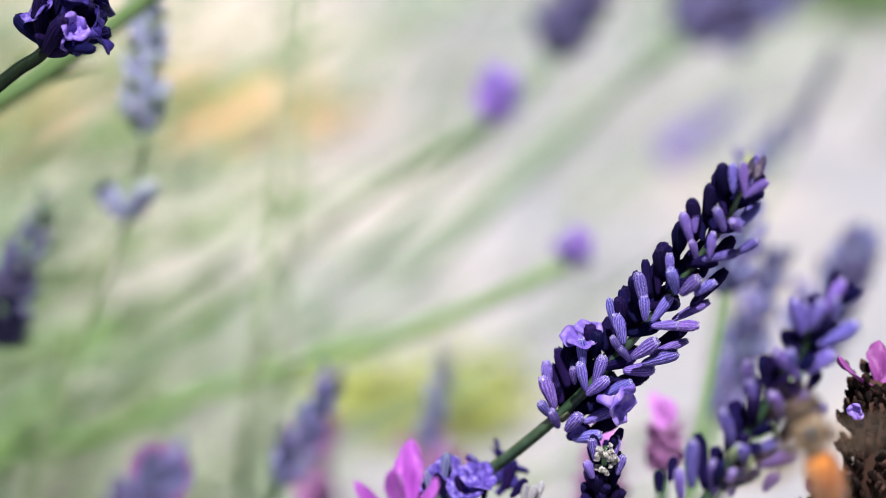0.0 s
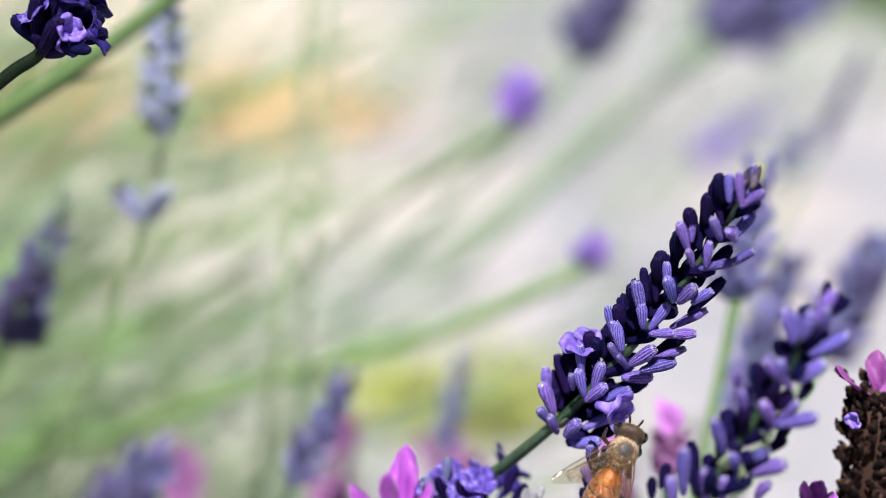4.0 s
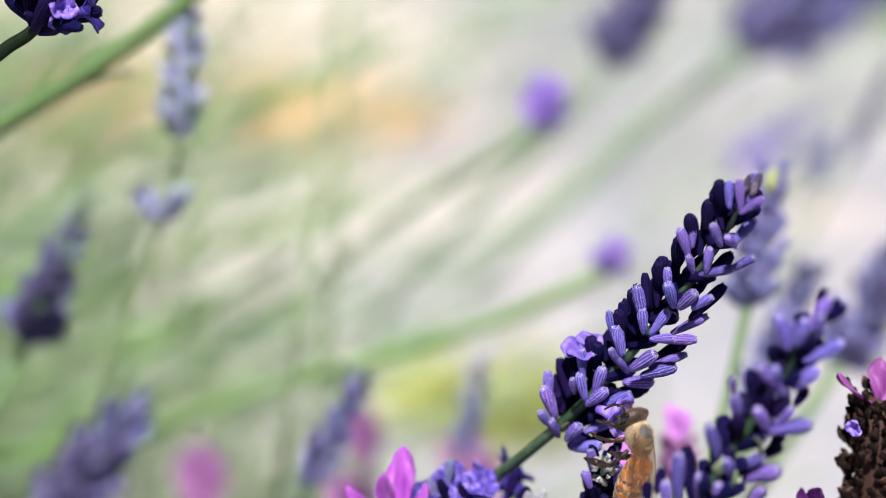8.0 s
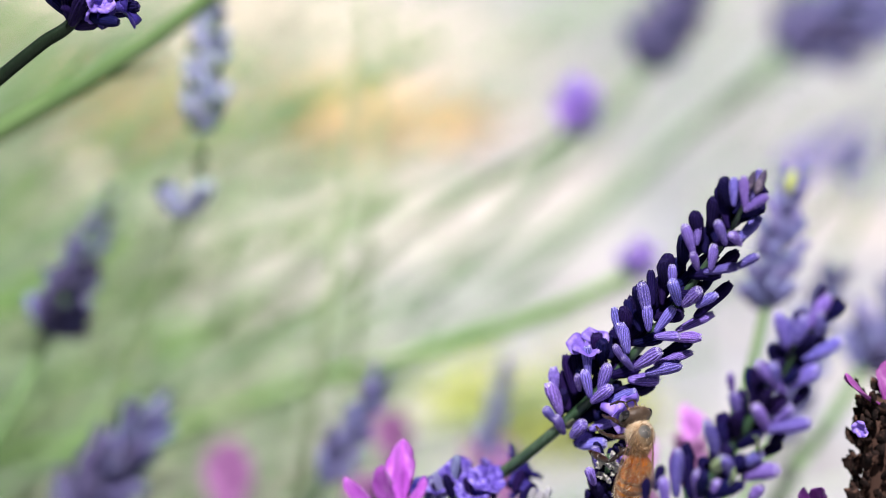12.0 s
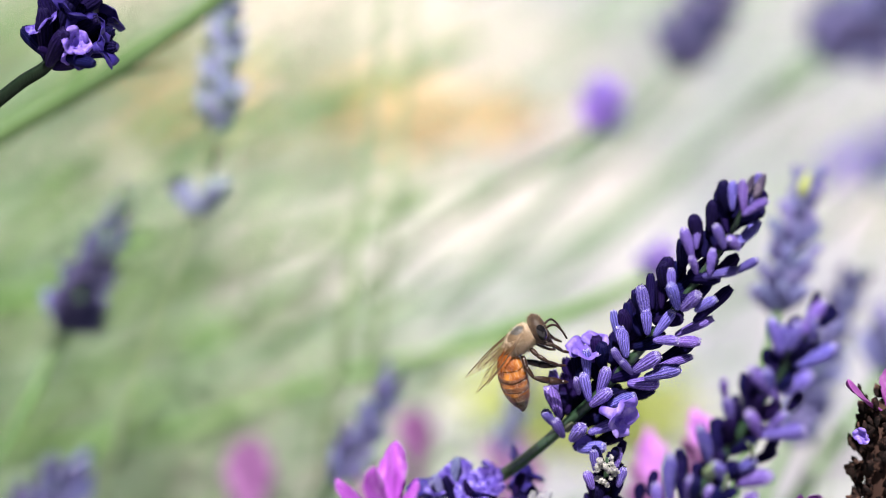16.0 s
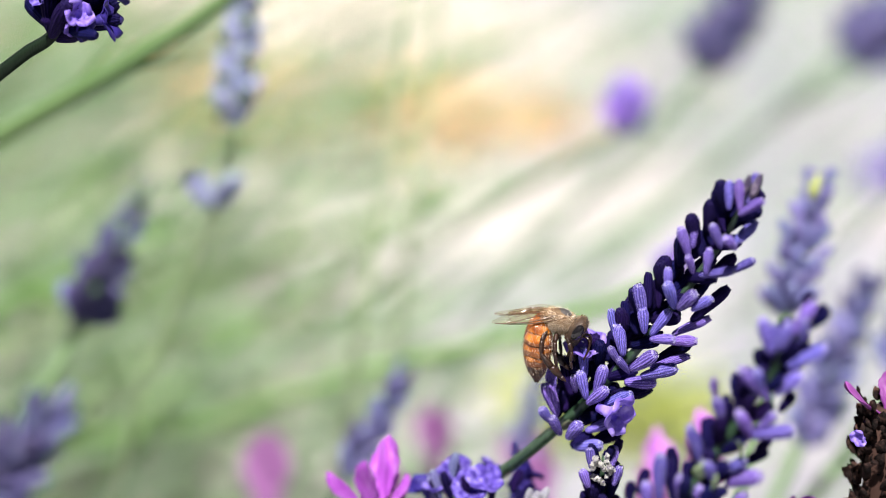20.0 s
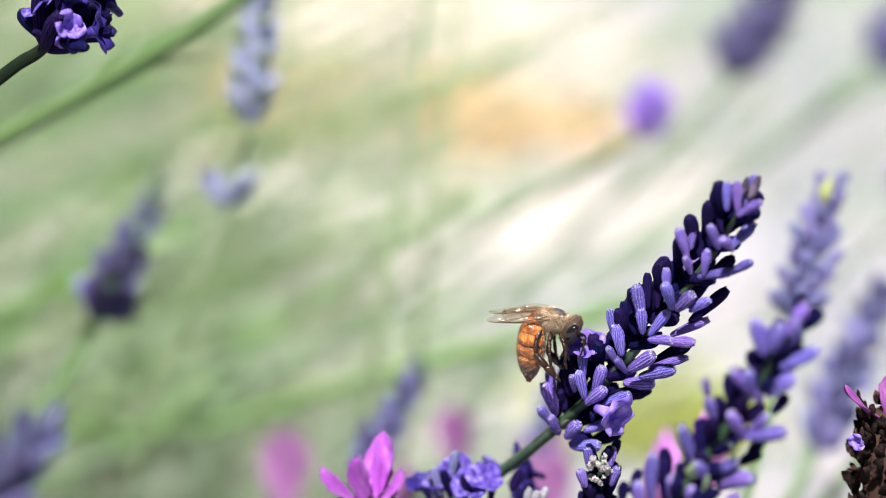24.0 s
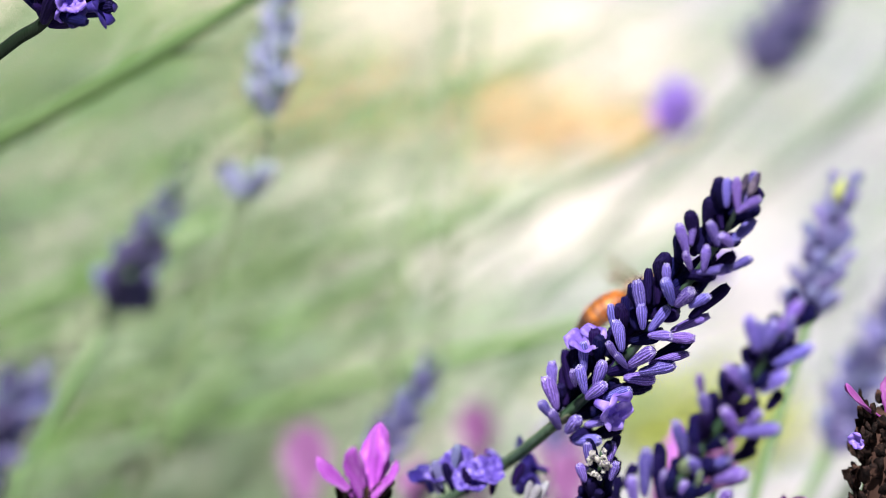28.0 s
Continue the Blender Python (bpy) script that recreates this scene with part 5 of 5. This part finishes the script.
def bee():
    rng = random.Random(77)
    th = thing("honey_bee", (0, 0, 0.3), "honey bee with an amber banded abdomen and furry thorax", "bee")
    bm = bmesh.new()
    ball(bm, (0, 0, 0), (1.5, 1.8, 1.5), 24, 16)
    ball(bm, (0, -1.75, -0.2), (1.05, 0.7, 1.0), 16, 10)
    part("thorax", scaled("thorax", bm, M_THORAX), th)
    bm = bmesh.new()
    ball(bm, (0, 0.2, 0.74), (1.05, 1.15, 0.84), 20, 12)
    part("thorax_plate", scaled("thorax_plate", bm, M_PLATE), th, None, "grey bare plate on the back")
    bm = bmesh.new()
    hairs(bm, (0, 0, 0), (1.46, 1.76, 1.46), 8000, 0.56, rng, lambda n: n.z > 0.66 and rng.random() < 0.94)
    hairs(bm, (0, -1.75, -0.15), (1.05, 0.7, 1.0), 1000, 0.4, rng)
    part("fur", mesh_of("fur", bm, M_FUR), th, None, "tan fur on the thorax")
    # head
    bm = bmesh.new()
    ball(bm, (0, 0, 0), (1.75, 0.95, 1.6), 20, 14)
    ball(bm, (0, 0.55, -1.0), (0.8, 0.55, 0.75), 12, 8)
    hd = part("head", scaled("head", bm, M_HEAD), th, Matrix.Translation((0, 2.3 * MM, -0.5 * MM)) @ pose(0, 0, 0, -22, 0, 0) @ Matrix.Diagonal((1.18, 1.15, 1.18, 1)))
    for s in (-1, 1):
        bm = bmesh.new()
        ball(bm, (s * 1.32, 0.1, 0.15), (0.52, 0.58, 0.96), 18, 14)
        part("eye", scaled("eye", bm, M_EYE), hd, None, "glossy black compound eye")
        bm = bmesh.new()
        tube(bm, glide([Vector(p) for p in ((s * 0.35, 0.85, -0.1), (s * 0.6, 1.5, 0.1), (s * 0.7, 1.9, -0.1), (s * 0.85, 2.3, -0.9), (s * 0.95, 2.5, -1.9))], 3), lambda t: 0.13 - 0.02 * t, 7)
        part("antenna", scaled("antenna", bm, M_LEG), hd)
    bm = bmesh.new()
    tube(bm, glide([Vector(p) for p in ((0, 0.6, -1.4), (0, 0.9, -2.2), (0, 1.0, -3.0))], 4), lambda t: 0.32 - 0.2 * t, 8)
    part("tongue", scaled("tongue", bm, M_LEG), hd)
    bm = bmesh.new()
    hairs(bm, (0, 0, 0), (1.6, 0.9, 1.55), 1100, 0.30, rng, lambda n: abs(n.x) > 0.75)
    part("fur", mesh_of("fur", bm, M_FUR_BROWN), hd)
    # abdomen: overlapping plates, amber in front and dark behind
    bm = bmesh.new()
    tube(bm, [Vector((0, 0.4, 0)), Vector((0, -0.6, 0))], lambda t: 0.6, 10)
    ab = part("abdomen", scaled("abdomen", bm, M_BROWN), th, Matrix.Translation((0, -2.3 * MM, -0.2 * MM)))
    rads = [(0.75, 0), (1.5, 0.8), (1.86, 2.0), (1.95, 3.2), (1.88, 4.4), (1.6, 5.5), (1.15, 6.4), (0.75, 7.0), (0.35, 7.3)]

    def radius_at(y):
        for (r0, y0), (r1, y1) in zip(rads, rads[1:]):
            if y <= y1:
                return r0 + (r1 - r0) * (y - y0) / (y1 - y0)
        return 0.25
    cuts = [0, 1.5, 2.9, 4.2, 5.4, 6.4, 7.35]
    for i, (y0, y1) in enumerate(zip(cuts, cuts[1:])):
        bm = bmesh.new()
        rings = []
        for k in range(8):
            y = y0 + (y1 + 0.18 - y0) * k / 7
            r = radius_at(min(y, 7.3)) * (1.022 if k > 4 else 0.985 + 0.008 * k)
            rings.append([bm.verts.new((r * math.cos(2 * math.pi * j / 28), -1.12 * y + 0.07 * math.sin(5 * j / 28 * 2 * math.pi + 3 * i) + (rng.uniform(-0.09, 0.09) if 0 < k < 7 else 0), r * 0.92 * math.sin(2 * math.pi * j / 28) - 0.012 * y * y)) for j in range(28)])
        for a, b in zip(rings, rings[1:]):
            for j in range(28):
                f = bm.faces.new((a[j], a[(j + 1) % 28], b[(j + 1) % 28], b[j]))
                f.material_index = 1 if rings.index(b) >= (8, 6, 5, 4, 2, 0)[i] else 0
        bm.faces.new(rings[0][::-1])
        bm.faces.new(rings[-1])
        part("segment", scaled("segment", bm, [M_AMBER if i < 4 else M_BROWN, M_BROWN if i < 4 else M_BAND]), ab)
    bm = bmesh.new()
    for i, y in enumerate((0.3, 1.5, 2.9, 4.2, 5.4)):
        for k in range((1500, 800, 600, 420, 220)[i]):
            a = rng.uniform(0, 6.28)
            yy = y + rng.uniform(0, 1.3)
            r = radius_at(yy) * 0.99
            n = Vector((math.cos(a), 0, math.sin(a)))
            p = Vector((n.x * r, -1.12 * yy, n.z * r * 0.92 - 0.012 * yy * yy))
            w = (n * 0.45 + Vector((rng.gauss(0, 0.25), -0.9, rng.gauss(0, 0.25)))).normalized()
            s = w.orthogonal().normalized() * 0.015
            q = p + w * rng.uniform(0.18, 0.5)
            vs = [bm.verts.new(MM * v) for v in (p + s, p - s, q)]
            bm.faces.new(vs)
    part("fur", mesh_of("fur", bm, M_FUR), ab)
    # wings
    wings = []
    for nm, ln, wd, y, hind in (("forewing", 9.2, 3.0, 0.7, False), ("hindwing", 6.4, 2.0, -0.5, True)):
        mem, veins = wing_meshes(ln, wd, hind)
        for s in (1, -1):
            w = part(nm, mem, th, Matrix.Translation((s * 1.2 * MM, y * MM, 0.9 * MM)), "clear veined wing")
            for v in veins:
                part("vein", v, w)
            wings.append((w, s, hind, Vector((s * 1.2 * MM, y * MM, (0.9 - 0.1 * hind) * MM))))
    # legs
    hinds = []
    for s in (-1, 1):
        leg([(s * 0.9, 1.3, -1.2), (s * 1.5, 1.9, -2.0), (s * 1.8, 2.5, -2.8), (s * 1.7, 2.7, -4.2), (s * 1.5, 3.1, -5.1)], "foreleg", th, (s * 0.9, 1.3, -1.2))
        leg([(s * 1.0, 0.1, -1.4), (s * 1.9, 0.2, -2.2), (s * 2.5, 0.6, -3.4), (s * 2.3, 1.2, -5.0), (s * 2.2, 1.8, -5.8)], "middle_leg", th, (s * 1.0, 0.1, -1.4))
        hinds.append(leg([(s * 1.0, -1.2, -1.4), (s * 1.9, -2.0, -2.2), (s * 2.4, -2.6, -3.6), (s * 2.3, -2.0, -5.6), (s * 2.2, -1.4, -7.2), (s * 2.2, -1.0, -8.0)], "hind_leg", th, (s * 1.0, -1.2, -1.4), True))
    return th, ab, wings, hinds


BEE, ABDOMEN, WINGS, HIND_LEGS = bee()
BEE.scale = (1.04, 1.04, 1.04)

BEE_ROWS = [
    (0.00, pose(0.0340, 0.1871, 0.2700, 78.4, -19.8, 1.6)), (0.50, pose(0.0281, 0.1890, 0.2687, 76.1, 3.9, -13.0)), (1.00, pose(0.0227, 0.1930, 0.2675, 69.6, 21.6, -28.4)), (1.50, pose(0.0158, 0.2060, 0.2615, 62.0, 21.6, -31.7)),
    (2.00, pose(0.0160, 0.2226, 0.2531, 58.6, 19.0, -26.7)), (2.50, pose(0.0167, 0.2238, 0.2520, 60.0, 18.7, -23.1)), (3.00, pose(0.0191, 0.2223, 0.2498, 61.5, 19.8, -18.7)), (3.50, pose(0.0209, 0.2214, 0.2486, 60.6, 22.3, -20.5)),
    (5.50, pose(0.0234, 0.2227, 0.2499, 60.3, 11.3, 26.8)), (6.00, pose(0.0238, 0.2226, 0.2503, 58.2, 9.5, 33.4)), (7.00, pose(0.0243, 0.2224, 0.2509, 57.9, 9.9, 36.1)), (8.00, pose(0.0243, 0.2224, 0.2510, 58.0, 9.9, 36.5)),
    (9.50, pose(0.0242, 0.2226, 0.2509, 58.7, 10.8, 36.7)), (11.00, pose(0.0244, 0.2229, 0.2508, 59.3, 11.0, 36.2)), (12.00, pose(0.0241, 0.2230, 0.2504, 59.8, 9.2, 27.9)), (12.50, pose(0.0240, 0.2230, 0.2500, 59.0, 4.6, 18.2)),
    (13.20, pose(0.0198, 0.2156, 0.2522, 63.5, -15.4, 8.9)), (13.90, pose(0.0140, 0.2197, 0.2556, 68.0, -15.0, -12.7)),
    (14.50, pose(0.0131, 0.2296, 0.2572, 78.1, -15.8, -38.3)), (15.00, pose(0.0120, 0.2308, 0.2572, 74.6, -16.4, -54.9)), (15.50, pose(0.0107, 0.2321, 0.2574, 57.7, -1.7, -60.3)), (16.00, pose(0.0100, 0.2349, 0.2582, 40.7, -1.0, -75.6)),
    (16.50, pose(0.0104, 0.2358, 0.2571, 38.2, -2.7, -78.4)), (17.00, pose(0.0119, 0.2367, 0.2585, 23.4, -6.8, -87.4)), (17.50, pose(0.0136, 0.2370, 0.2590, -0.1, -7.7, -95.4)), (18.00, pose(0.0146, 0.2371, 0.2593, -12.4, -9.3, -98.9)),
    (19.00, pose(0.0150, 0.2369, 0.2593, -12.4, -9.3, -98.5)), (20.00, pose(0.0153, 0.2367, 0.2596, -12.3, -9.3, -98.2)), (21.50, pose(0.0153, 0.2366, 0.2596, -12.3, -9.3, -97.6)), (23.50, pose(0.0149, 0.2366, 0.2597, -12.2, -9.2, -96.9)),
    (24.50, pose(0.0143, 0.2363, 0.2596, -10.6, -8.9, -96.1)), (25.00, pose(0.0139, 0.2362, 0.2597, -3.6, -7.8, -93.7)), (25.50, pose(0.0140, 0.2366, 0.2608, 16.2, -6.8, -86.8)), (26.00, pose(0.0137, 0.2367, 0.2614, 23.4, -9.5, -85.3)),
    (26.40, pose(0.0128, 0.2376, 0.2614, 25.8, -9.5, -84.5)), (26.70, pose(0.0147, 0.2413, 0.2594, 19.5, -11.0, -80.1)), (26.90, pose(0.0174, 0.2467, 0.2566, 6.0, -14.2, -96.0)), (27.10, pose(0.0178, 0.2525, 0.2502, -1.9, -13.6, -108.0)),
    (27.40, pose(0.0178, 0.2576, 0.2418, 11.5, -14.7, -92.0)), (27.70, pose(0.0214, 0.2620, 0.2456, 19.6, -13.7, -80.7)), (28.00, pose(0.0257, 0.2647, 0.2504, 23.7, -14.2, -79.8))]
BEND = [(0.0, 8), (2.5, 10), (3.5, 20), (6.0, 42), (11.0, 42), (12.5, 32), (13.5, 18), (14.5, 24), (15.0, 28), (15.5, 40), (16.2, 66), (17.0, 88), (18.0, 96), (24.0, 94), (25.0, 84), (25.6, 66), (26.4, 40), (26.8, 16), (27.1, 8), (28.0, 8)]


def wing_pose(hinge, s, sweep, lift, twist=0.0):
    """sweep: degrees back from straight out; lift: degrees up; on the left side mirrored."""
    m = pose(0, 0, 0, 0, 0, -sweep) @ pose(0, 0, 0, 0, -lift, 0) @ pose(0, 0, 0, twist, 0, 0)
    if s < 0:
        m = pose(0, 0, 0, 0, 0, 180 + sweep) @ pose(0, 0, 0, 0, -lift, 0) @ pose(0, 0, 0, 180 - twist, 0, 0)
    return Matrix.Translation(hinge) @ m


def motions():
    # stems that the wind sways
    walk(top_head, [(0.0, pose(-0.0477, 0.2547, 0.2902)), (1.0, pose(-0.0490, 0.2537, 0.2898)), (2.0, pose(-0.0497, 0.2522, 0.2894)), (3.0, pose(-0.0491, 0.2521, 0.2908)), (3.5, pose(-0.0487, 0.2521, 0.2915)), (5.5, pose(-0.0486, 0.2511, 0.2923)), (6.0, pose(-0.0499, 0.2501, 0.2910)), (7.0, pose(-0.0503, 0.2499, 0.2923)), (8.0, pose(-0.0502, 0.2511, 0.2954)), (9.0, pose(-0.0494, 0.2491, 0.2922)), (10.0, pose(-0.0490, 0.2497, 0.2944)), (11.0, pose(-0.0480, 0.2492, 0.2941)), (12.0, pose(-0.0466, 0.2494, 0.2955)), (12.5, pose(-0.0484, 0.2492, 0.2950)), (14.5, pose(-0.0499, 0.2487, 0.2934)), (15.0, pose(-0.0511, 0.2482, 0.2925)), (16.0, pose(-0.0495, 0.2472, 0.2906)), (17.0, pose(-0.0507, 0.2480, 0.2919)), (18.0, pose(-0.0499, 0.2474, 0.2916)), (19.0, pose(-0.0512, 0.2477, 0.2937)), (20.0, pose(-0.0492, 0.2469, 0.2933)), (21.0, pose(-0.0511, 0.2462, 0.2930)), (21.5, pose(-0.0499, 0.2458, 0.2925)), (23.5, pose(-0.0516, 0.2442, 0.2909)), (24.0, pose(-0.0504, 0.2444, 0.2919)), (24.5, pose(-0.0509, 0.2458, 0.2957)), (25.0, pose(-0.0515, 0.2461, 0.2973)), (25.5, pose(-0.0509, 0.2447, 0.2946)), (26.0, pose(-0.0511, 0.2432, 0.2921)), (27.0, pose(-0.0514, 0.2449, 0.2968)), (28.0, pose(-0.0509, 0.2434, 0.2942))])
    walk(front_spike, [(0.0, pose(-0.0396, 0.1690, 0.2670)), (1.0, pose(-0.0403, 0.1685, 0.2677)), (2.0, pose(-0.0403, 0.1672, 0.2676)), (3.0, pose(-0.0398, 0.1670, 0.2692)), (3.5, pose(-0.0396, 0.1668, 0.2695)), (5.5, pose(-0.0389, 0.1658, 0.2698)), (6.0, pose(-0.0385, 0.1652, 0.2695)), (7.0, pose(-0.0426, 0.1651, 0.2703)), (8.0, pose(-0.0402, 0.1664, 0.2741)), (9.0, pose(-0.0407, 0.1644, 0.2706)), (10.0, pose(-0.0404, 0.1652, 0.2726)), (11.0, pose(-0.0346, 0.1645, 0.2718)), (12.0, pose(-0.0368, 0.1649, 0.2731)), (12.5, pose(-0.0383, 0.1654, 0.2740)), (14.5, pose(-0.0383, 0.1640, 0.2702)), (15.0, pose(-0.0399, 0.1651, 0.2725)), (16.0, pose(-0.0422, 0.1630, 0.2681)), (17.0, pose(-0.0395, 0.1643, 0.2704)), (18.0, pose(-0.0433, 0.1642, 0.2711)), (19.0, pose(-0.0402, 0.1634, 0.2704)), (20.0, pose(-0.0417, 0.1641, 0.2732)), (21.0, pose(-0.0405, 0.1622, 0.2701)), (21.5, pose(-0.0398, 0.1625, 0.2709)), (23.5, pose(-0.0407, 0.1612, 0.2696)), (24.0, pose(-0.0409, 0.1617, 0.2714)), (24.5, pose(-0.0426, 0.1628, 0.2745)), (25.0, pose(-0.0426, 0.1629, 0.2754)), (25.5, pose(-0.0410, 0.1620, 0.2739)), (26.0, pose(-0.0407, 0.1607, 0.2717)), (27.0, pose(-0.0430, 0.1619, 0.2755)), (28.0, pose(-0.0406, 0.1613, 0.2744))])
    walk(BEE, BEE_ROWS)
    walk(ABDOMEN, [(t, pose(0, -2.3 * MM, -0.2 * MM, a, 0, 0)) for t, a in BEND])
    for h in HIND_LEGS:
        hinge = tuple(h.location)
        walk(h, [(t, pose(*hinge, a, 0, 0)) for t, a in ((0.0, -12), (2.6, -12), (3.5, 0), (15.2, 0), (16.5, 26), (18.0, 36), (24.5, 36), (26.2, 24), (26.8, 5), (27.2, -8), (28.0, -8))])
    for w, s, hind, hinge in WINGS:
        rows = []
        for k in range(0, 82):
            rows.append((k / 30, wing_pose(hinge, s, 12 + 14 * hind, 12 + 42 * math.cos(k * 2.2 + 1.57))))
        # at rest: seconds, degrees back of the right and of the left wing, degrees up of each
        rest = [(2.85, 66, 36, 10, 10), (3.1, 74, 32, 8, 8), (3.5, 72, 50, 8, 10), (5.5, 108, 53, 5, 10), (12.0, 106, 53, 5, 10), (12.5, 84, 76, 8, 10), (13.2, 40, 40, 20, 20), (13.9, 50, 30, 20, 20), (14.5, 50, 52, 45, 0), (15.0, 55, 50, 42, 5), (15.5, 70, 62, 22, 0),
                (16.0, 88, 84, -10, -5), (17.0, 89, 89, -14, -14), (18.0, 89, 88, -22, -20), (24.0, 89, 88, -20, -18), (25.0, 89, 88, -20, -18), (25.6, 88, 88, -10, -8), (26.4, 86, 86, 0, 0)]
        for t, ar, al, br, bl in rest:
            rows.append((t, wing_pose(hinge, s, (ar if s > 0 else al) - 4 * hind, (br if s > 0 else bl) - 3 * hind, -32 if 16.5 < t < 26.0 else 0)))
        for k in range(0, 44):
            rows.append((26.56 + k / 30, wing_pose(hinge, s, 12 + 14 * hind, 12 + 42 * math.cos(k * 2.2 + 1.22))))
        rows[-1] = (28.0, rows[-1][1])
        walk(w, rows)


motions()
